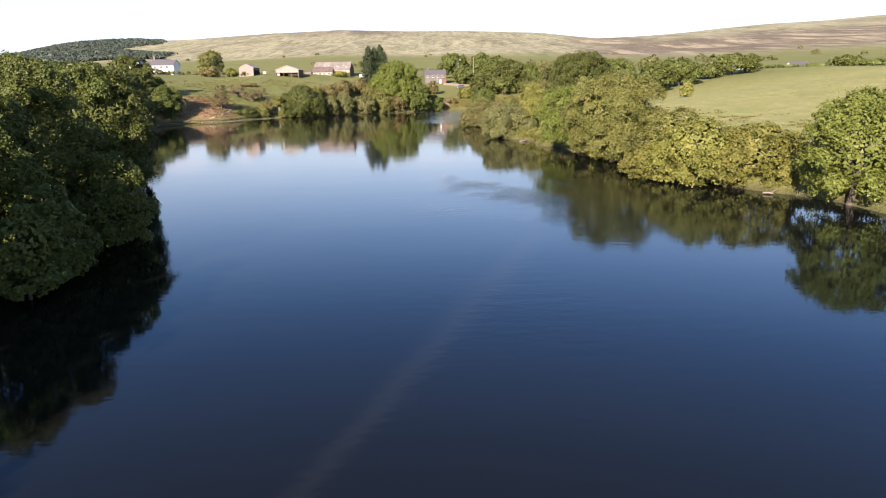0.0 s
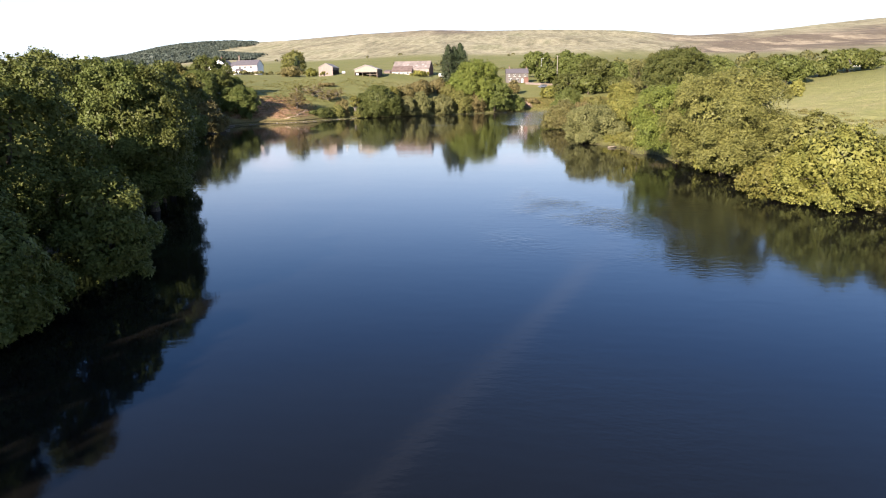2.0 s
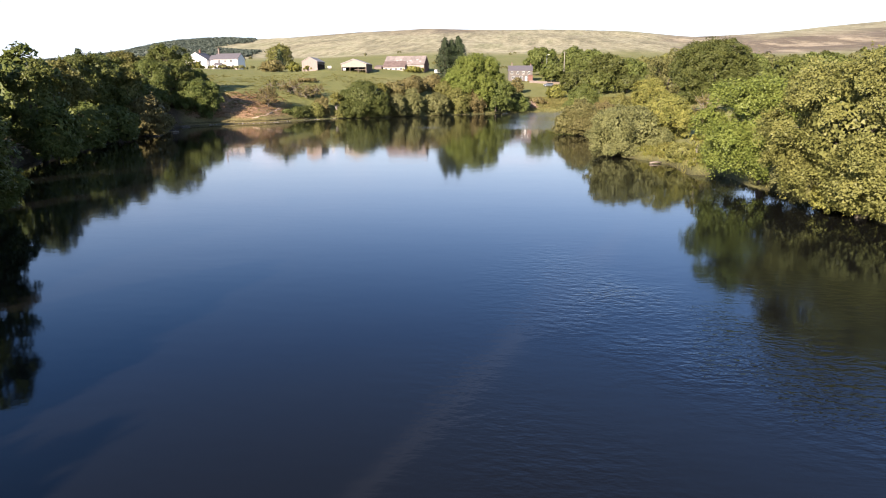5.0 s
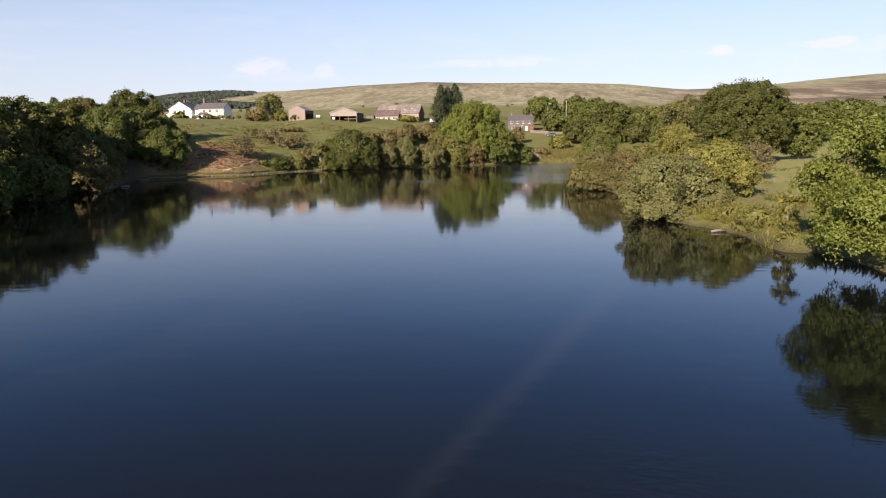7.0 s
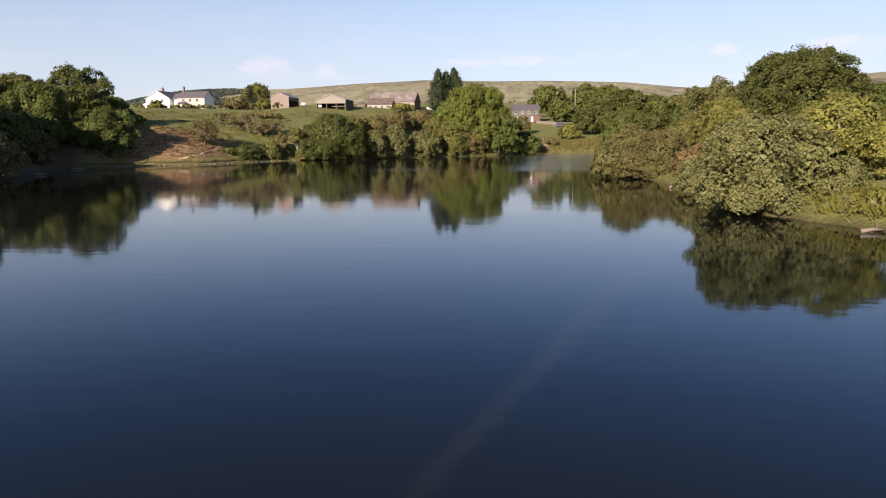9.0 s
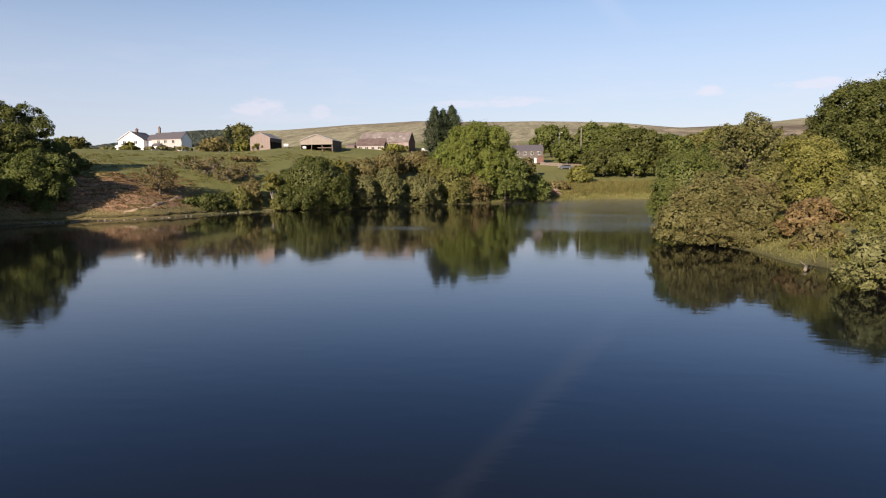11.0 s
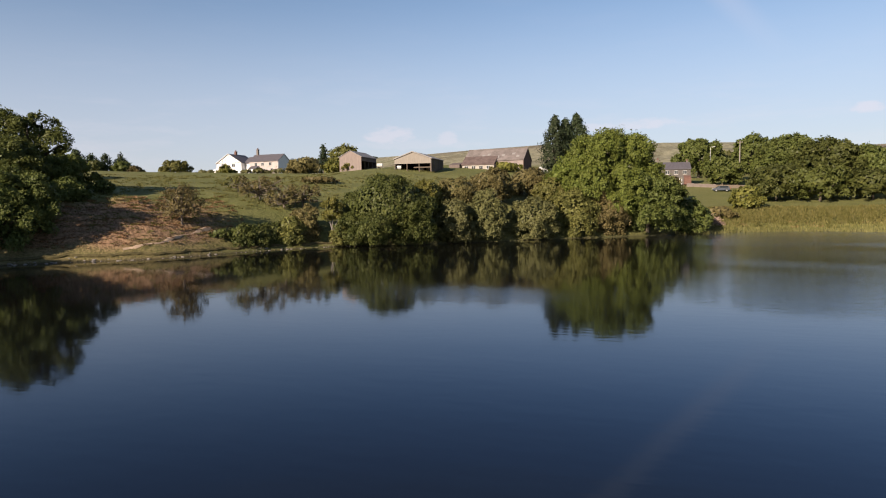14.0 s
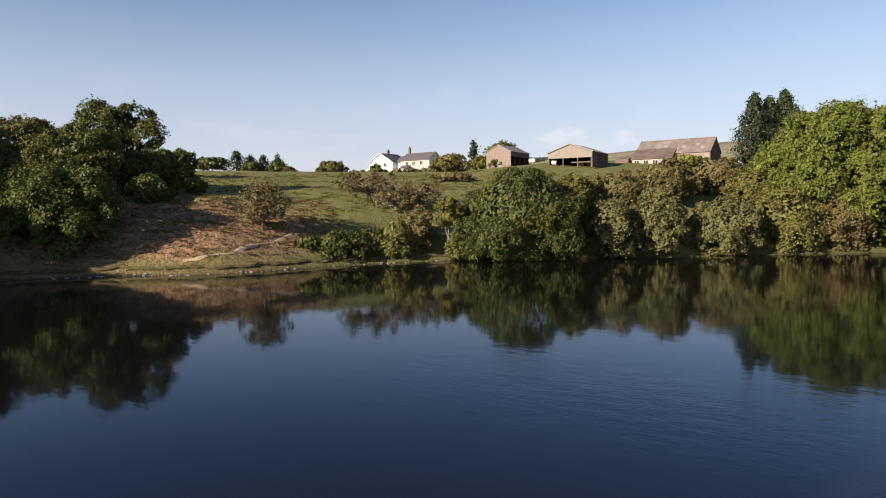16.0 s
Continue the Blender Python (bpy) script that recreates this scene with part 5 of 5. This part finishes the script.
def hedge_line(name, x0, y0, x1, y1, label, seed):
    rng = np.random.RandomState(seed)
    n = int(math.hypot(x1 - x0, y1 - y0) / 2.2)
    u = np.linspace(0, 1, n)
    x, y = x0 + (x1 - x0) * u + rng.normal(0, 0.6, n), y0 + (y1 - y0) * u + rng.normal(0, 0.6, n)
    far_clumps(name, np.stack([x, y, land(x, y)], 1), 1.5, 2.0 if x0 > -180 and y0 < 360 else 2.8, "far", label, "hedge", seed, 0.55, 52)


hedge_line("hedge", -175, 350, -118, 347, "clipped green hedge in front of the farmhouse", 91)
hedge_line("hedge", -300, 470, -40, 455, "dark field hedge behind the farm", 92)
hedge_line("hedge", -40, 455, 40, 480, "dark field hedge behind the farm", 93)
hedge_line("hedge", -330, 640, 60, 690, "far field hedge below the moor", 94)
hedge_line("hedge", -150, 470, -190, 660, "far field hedge below the moor", 96)
far_house(238, 436, 16, CREAM_STONE, "low pale stone house across the valley", 20)
far_house(196, 430, 9, WHITE_RENDER, "small white house across the valley", -10)


def bare_branches(x, y, turn):
    """A fallen bare thorn branch on the bank."""
    rng = np.random.RandomState(17)
    ob = root("dead_branch", x, y, ground(x, y), "bleached bare fallen branch lying on the bank", "branch", turn=turn)
    lines = [[((-1.6, 0, 0.1), 0.07), ((0, 0.1, 0.5), 0.05), ((1.7, -0.1, 1.0), 0.015)]]
    for k in range(26):
        a = rng.uniform(-1.3, 1.4)
        b = Vector((a, 0, 0.3 + 0.27 * (a + 1.0)))
        c = b + Vector((rng.uniform(0.2, 1.1), rng.normal(0, 0.5), rng.uniform(-0.1, 0.9)))
        lines.append([(b, 0.025), (b.lerp(c, 0.5) + Vector((0, 0, 0.08)), 0.016), (c, 0.005)])
    vs, fs = tubes(lines, 5)
    part("limb", mesh_from("limb", vs, fs, True), BARK_GREY, ob)


bare_branches(19.3, 119.5, 15)


def brush_heap(x, y, r, high):
    """A heap of cut branches, butt ends and twigs in a tangle."""
    rng = np.random.RandomState(23)
    ob = root("brush_heap", x, y, ground(x, y), "heap of cut pinkish-brown branches on the grassy bank", "brush heap")
    lines = []
    for k in range(260):
        a, q = rng.uniform(0, 6.283), math.sqrt(rng.uniform())
        c = Vector((math.cos(a) * q * r, math.sin(a) * q * r, high * (1 - q * q) * rng.uniform(0.2, 1)))
        w = Vector((rng.normal(), rng.normal(), rng.normal() * 0.5)).normalized() * rng.uniform(0.5, 1.1)
        lines.append([(c - w, rng.uniform(0.03, 0.06)), (c + Vector((0, 0, 0.06)), 0.035), (c + w, 0.012)])
    vs, fs = tubes(lines, 4)
    part("branches", mesh_from("branches", vs, fs, True), plain("cut_wood", (0.290, 0.200, 0.160), 0.9, 0.2, 2, 0.35, 0.3), ob)


brush_heap(4.6, 277.5, 2.6, 2.2)

# ---- trees and shrubs ----
# far shore
shrub(-45.1, 233.6, 11.0, 8.0, "alder")
shrub(-36.1, 239.3, 7.4, 3.3, "willow")
shrub(-32.0, 244.1, 8.4, 3.7, "willow")
shrub(-25.6, 249.6, 7.3, 4.9, "willow")
shrub(-19.4, 256.4, 8.7, 5.1, "olive")
shrub(-14.0, 260.7, 8.3, 4.7, "rust")
shrub(-38.3, 248.2, 10.9, 4.4, "rust")
shrub(-34.0, 257.3, 12.6, 4.7, "rust")
shrub(-29.0, 267.3, 13.1, 5.0, "rust")
shrub(-24.0, 263.1, 10.9, 3.9, "olive")
shrub(-41.2, 241.4, 10.3, 3.1, "green")
shrub(-56.4, 228.7, 6.5, 2.7, "rust")
shrub(-61.5, 219.9, 3.9, 2.8, "alder")
shrub(-63.2, 218.0, 3.2, 1.9, "alder")
shrub(-60.2, 222.0, 3.9, 2.7, "alder")
shrub(-57.4, 226.0, 4.9, 3.0, "olive")
shrub(-51.4, 230.1, 3.0, 2.2, "olive")
shrub(-48.9, 230.2, 2.4, 2.0, "alder")
birch(-52.4, 229.7, 7.4, 1.9, "yellow", low=0.3, foot=0.5)
shrub(-59.3, 224.4, 4.2, 2.9, "alder")
thorn(-67.6, 234.4, 11.0, 5.0, "rust")
thorn(-62.5, 233.1, 8.9, 3.6, "rust")
thorn(-60.9, 236.3, 9.8, 3.4, "rust")
thorn(-74.6, 238.8, 11.5, 2.5, "olive")
thorn(-67.4, 215.0, 9.3, 3.3, "rust", leaf=0.18)
# oak group at the bay
tree(-94.3, 215.4, 21.5, 8.0, "oak", limbs=22, lobes_at=[(u * 0.85 - w * 0.53, u * 0.53 + w * 0.85, z - 3.0, q) for u, w, z, q in ((-2.0, 0, 11.5, 3.7), (-3.4, 2.0, 10.2, 3.4), (3.7, 0.3, 10.6, 2.2), (2.2, 1.0, 12.6, 2.2), (4.9, -0.8, 9.9, 1.3), (-6.6, 0.4, 8.6, 3.1), (-0.4, -1.5, 7.3, 3.4), (-5.2, -2.2, 5.2, 3.2), (2.4, -2.5, 5.6, 2.6), (1.8, 3.0, 6.6, 3.0), (-8.6, 0.5, 6.2, 2.4))])
tree(-80.2, 200.2, 11.8, 5.8, "oak", droop=0.9)
shrub(-84.5, 198.7, 6.2, 3.5, "oak")
shrub(-88.4, 196.3, 7.1, 3.5, "oak")
tree(-91.7, 209.0, 16.3, 6.1, "oak")
tree(-89.6, 217.3, 14.2, 4.3, "oak")
shrub(-84.9, 219.9, 10.5, 1.6, "oak")
tree(-104.5, 208.5, 18.9, 5.1, "olive")
tree(-106.4, 202.5, 17.4, 5.6, "oak")
shrub(-86.3, 193.4, 8.6, 3.0, "rust")
shrub(-89.4, 189.8, 9.6, 3.6, "oak")
tree(-99.4, 189.8, 14.4, 4.5, "oak")
tree(-95.4, 174.7, 14.5, 5.2, "oak")
# west bank
tree(-77.3, 154.9, 15.7, 5.1, "oak")
tree(-72.9, 139.4, 14.0, 4.2, "olive")
tree(-61.0, 118.7, 12.9, 3.2, "oak")
tree(-74.9, 161.0, 14.0, 3.3, "olive")
shrub(-70.3, 160.0, 8.2, 4.3, "rust")
shrub(-67.6, 145.4, 6.6, 4.1, "oak")
shrub(-64.1, 131.4, 7.3, 3.9, "oak")
shrub(-58.2, 117.5, 7.0, 3.3, "oak")
tree(-31.5, 63.4, 12.8, 4.0, "oak")
tree(-36.1, 78.6, 13.1, 3.2, "oak")
tree(-38.1, 63.8, 14.2, 4.7, "oak")
shrub(-31.1, 68.2, 6.8, 2.6, "oak")
shrub(-37.2, 82.0, 6.6, 2.2, "oak")
tree(-25.6, 44.3, 12.0, 3.4, "oak")
tree(-29.7, 64.1, 12.5, 3.6, "oak")
shrub(-20.9, 44.3, 6.4, 2.8, "oak")
shrub(-20.9, 36.8, 5.2, 2.6, "oak")
tree(-25.6, 38.1, 11.9, 3.7, "oak")
shrub(-19.9, 33.0, 4.8, 1.8, "oak")
shrub(-20.0, 35.5, 4.4, 1.5, "oak")
tree(-86.6, 191.5, 10.4, 3.5, "oak")
tree(-83.0, 197.4, 8.8, 2.8, "oak")
tree(-24.5, 26.0, 12.5, 4.0, "oak")
# coarse-leaved trees down to (-76.5, 151), mostly out of sight, added to cast shade
tree(-33, 8, 13, 5, "oak", leaf=0.5)
tree(-27.5, 4, 15, 4.5, "oak", leaf=0.5)
tree(-27, -8, 15, 4.8, "oak", leaf=0.5)
tree(-33, -5, 13, 5, "oak", leaf=0.5)
tree(-33, 27, 10.5, 3.8, "oak", leaf=0.5)
tree(-33, 36, 12, 4.0, "oak", leaf=0.5)
tree(-31, 17, 10, 3.6, "oak", leaf=0.5)
tree(-36, 45, 13, 4, "oak", leaf=0.5)
tree(-39, 22, 13, 5, "oak", leaf=0.5)
tree(-42, -8, 14, 6, "oak", leaf=0.5)
tree(-45, 12, 14, 6, "oak", leaf=0.5)
tree(-41, 37, 14, 5, "oak", leaf=0.5)
tree(-47, 54, 14.5, 5.5, "oak", leaf=0.5)
tree(-52, 30, 15, 6, "oak", leaf=0.5)
tree(-50, 78, 13.5, 5.5, "oak", leaf=0.5)
tree(-58, 95, 13.5, 5.5, "oak", leaf=0.5)
tree(-62.5, 105.5, 15, 5, "oak", leaf=0.4)
tree(-30, -16, 14, 5.5, "oak", leaf=0.5)
tree(-66, 112, 15.5, 5.5, "oak", leaf=0.5)
tree(-72, 130, 15.4, 5.5, "oak", leaf=0.5)
tree(-78, 150, 14.5, 5.5, "oak", leaf=0.3)
tree(-84, 166, 15, 5.5, "oak", leaf=0.3)
tree(-86, 181, 12.4, 4.8, "oak", leaf=0.3)
tree(-82, 177, 10, 4.8, "oak", leaf=0.3)
tree(-77.5, 163, 13, 5, "oak", leaf=0.3)
tree(-85, 189.5, 9, 3.8, "oak", leaf=0.3)
tree(-76.5, 151, 12.5, 4.6, "oak", leaf=0.3)
shrub(-98.0, 203.5, 10.8, 4.6, "oak")
tree(-89.0, 195.0, 16.2, 4.8, "oak")
shrub(-83.6, 212.5, 10.6, 2.6, "oak")
shrub(-80.2, 176.0, 5.6, 2.8, "rust")
shrub(-81.4, 182.6, 6.2, 3.0, "rust")
shrub(-77.0, 171.0, 5.0, 2.4, "olive")
shrub(-84.0, 188.0, 6.8, 2.6, "sallow")
# east bank
tree(34.5, 54.4, 9.6, 4.2, "maple")
shrub(26.7, 67.3, 6.8, 4.7, "green")
shrub(31.6, 65.1, 6.8, 4.6, "green")
tree(23.8, 87.5, 11.8, 6.2, "olive")
tree(22.0, 101.8, 10.2, 5.7, "maple", low=0.08, droop=0.6, ragged=0.35)
shrub(28.3, 84.0, 2.1, 2.4, "green")
shrub(27.5, 74.6, 7.3, 3.7, "olive")
shrub(23.1, 91.7, 6.5, 3.7, "willow")
shrub(15.3, 129.7, 6.8, 4.9, "willow")
shrub(29.8, 91.2, 5.2, 3.5, "olive")
shrub(23.9, 88.3, 5.2, 3.3, "green")
shrub(23.1, 71.0, 3.7, 3.0, "green")
birch(19.0, 111.9, 4.6, 1.0, "green", low=0.08, foot=0.1, leaf=0.13)
shrub(19.9, 131.6, 8.2, 3.9, "yellow")
shrub(12.7, 128.1, 6.9, 4.1, "willow")
thorn(30.6, 151.9, 8.0, 2.4, "rust")
tree(44.0, 198.3, 19.4, 9.2, "alder", lobes=46)
shrub(56.1, 200.6, 12.8, 4.0, "oak")
shrub(13.9, 182.2, 9.4, 4.6, "oak")
tree(49.6, 281.7, 15.9, 6.8, "oak")
tree(54.3, 272.0, 14.5, 6.8, "oak")
tree(62.8, 272.9, 15.9, 6.1, "olive")
tree(64.0, 262.8, 13.7, 5.2, "oak")
shrub(12.4, 168.1, 6.8, 4.1, "sallow")
shrub(8.9, 166.0, 4.0, 2.4, "sallow")
shrub(11.7, 164.3, 3.4, 2.3, "sallow")
shrub(16.8, 170.5, 6.2, 2.7, "rust")
tree(49.6, 265.2, 20.6, 8.1, "wispy", cover=0.75, ragged=0.6, low=0.12, limbs=26, foot=0.45)
shrub(20.4, 164.9, 4.5, 2.4, "russet")
shrub(28.3, 185.7, 11.6, 2.6, "olive")
shrub(13.5, 142.5, 3.2, 2.1, "willow")
tree(27.2, 182.5, 11.0, 3.9, "yellow")
shrub(29.0, 173.1, 7.2, 4.2, "olive")
shrub(22.4, 165.2, 5.4, 2.7, "olive")
shrub(17.1, 160.4, 3.7, 1.8, "russet")
shrub(19.1, 118.7, 2.6, 1.9, "olive")
shrub(18.6, 122.7, 1.5, 2.1, "yellow")
shrub(14.4, 163, 5, 2.4, "sallow")
shrub(20, 176, 7.5, 3.2, "olive")
shrub(15.8, 141, 2.4, 2, "olive")
shrub(17, 145.5, 2.8, 2.2, "green")
shrub(17.6, 151, 2.6, 2.2, "olive")
shrub(16.4, 156, 2.8, 2, "rust")
shrub(19.8, 147.5, 3, 2.3, "russet")
shrub(20.2, 153, 3.4, 2.4, "olive")
shrub(21, 156, 3.2, 2, "olive")
shrub(24, 160, 4.2, 2.2, "olive")
shrub(22.5, 143, 3, 1.9, "rust")
shrub(25, 150, 3.6, 2.2, "olive")
shrub(17, 135, 2, 1.6, "olive")
# north bank
tree(-13.8, 266.3, 20.6, 9.2, "maple", lobes=44)
tree(-6.8, 264.0, 12.4, 6.4, "oak")
tree(-19.0, 265.6, 15.6, 5.8, "maple")
shrub(0.9, 269.4, 6.8, 3.5, "oak")
shrub(7.9, 286.9, 4.9, 3.4, "rust")
shrub(15.2, 303.0, 9.6, 3.7, "green")
tree(16.2, 353.9, 19.2, 6.2, "oak")
tree(12.6, 391.9, 28.4, 9.2, "oak")
shrub(0.4, 316.9, 12.5, 2.7, "rust")
tree(27.0, 371.0, 27.7, 6.7, "oak")
tree(32.4, 346.2, 24.8, 9.4, "oak")
tree(38.3, 331.4, 22.2, 8.4, "alder")
tree(24.4, 319.5, 15.3, 7.0, "alder")
tree(33.4, 316.3, 14.2, 7.3, "oak")
tree(47.8, 332.3, 20.4, 7.9, "oak")
tree(58.1, 338.3, 20.6, 8.1, "olive")
tree(44.4, 316.3, 13.2, 6.5, "alder")
tree(75.1, 365.5, 24.3, 10.0, "olive")
# beyond the east field
tree(135.8, 302.9, 22.6, 11.4, "oak")
tree(104.0, 281.9, 19.8, 9.0, "oak")
tree(165.3, 311.2, 16.4, 6.3, "oak")
tree(218.6, 353.5, 22.8, 8.9, "oak")
tree(197.7, 342.3, 18.5, 8.6, "oak")
tree(226.5, 342.5, 20.6, 10.4, "oak")
tree(122.2, 296.7, 18.0, 7.0, "oak")
tree(89.9, 271.4, 18.4, 7.9, "oak")
tree(72.7, 266.9, 20.2, 8.9, "oak")
tree(157.3, 321.9, 17.5, 8.1, "oak")
shrub(85.0, 223.1, 10.5, 2.4, "yellow")
# farm
cypress(-28.1, 303.5, 26.7, 3.9, "dark")
cypress(-25.8, 306.4, 26.3, 4.2, "dark")
cypress(-23.3, 308.5, 27.6, 4.4, "dark")
tree(-129.5, 398.0, 32.6, 7.6, "olive", ragged=0.5, cover=0.7)
conifer(-105.1, 331.4, 24.7, 1.5, "dark")
shrub(-101.2, 312.4, 20.3, 5.7, "rust")
shrub(-101.9, 309.7, 19.0, 3.8, "rust")
shrub(-92.2, 311.5, 19.1, 3.2, "green")
shrub(-83.8, 304.3, 17.6, 2.4, "green")
shrub(-150.5, 343.8, 21.0, 2.3, "green")
tree(-184.6, 360.1, 24.8, 6.2, "olive")
shrub(-187.0, 322.0, 22.6, 4.2, "alder")
shrub(-181.0, 328.0, 22.2, 3.8, "oak")
conifer(-193.5, 320.5, 25.6, 3.2, "dark")
conifer(-190.5, 323.8, 24.3, 3.2, "dark")
conifer(-187.5, 327.1, 24.1, 2.8, "dark")
conifer(-184.9, 331.5, 24.1, 3.2, "dark")
tree(-181.3, 300.4, 22.3, 5.4, "oak")
tree(-114.5, 239.3, 17.1, 3.0, "oak")
shrub(-173.5, 325.8, 20.1, 2.7, "rust")
shrub(-42.8, 318.2, 17.2, 4.6, "green")
shrub(-71.1, 262.3, 11.4, 4.4, "rust")
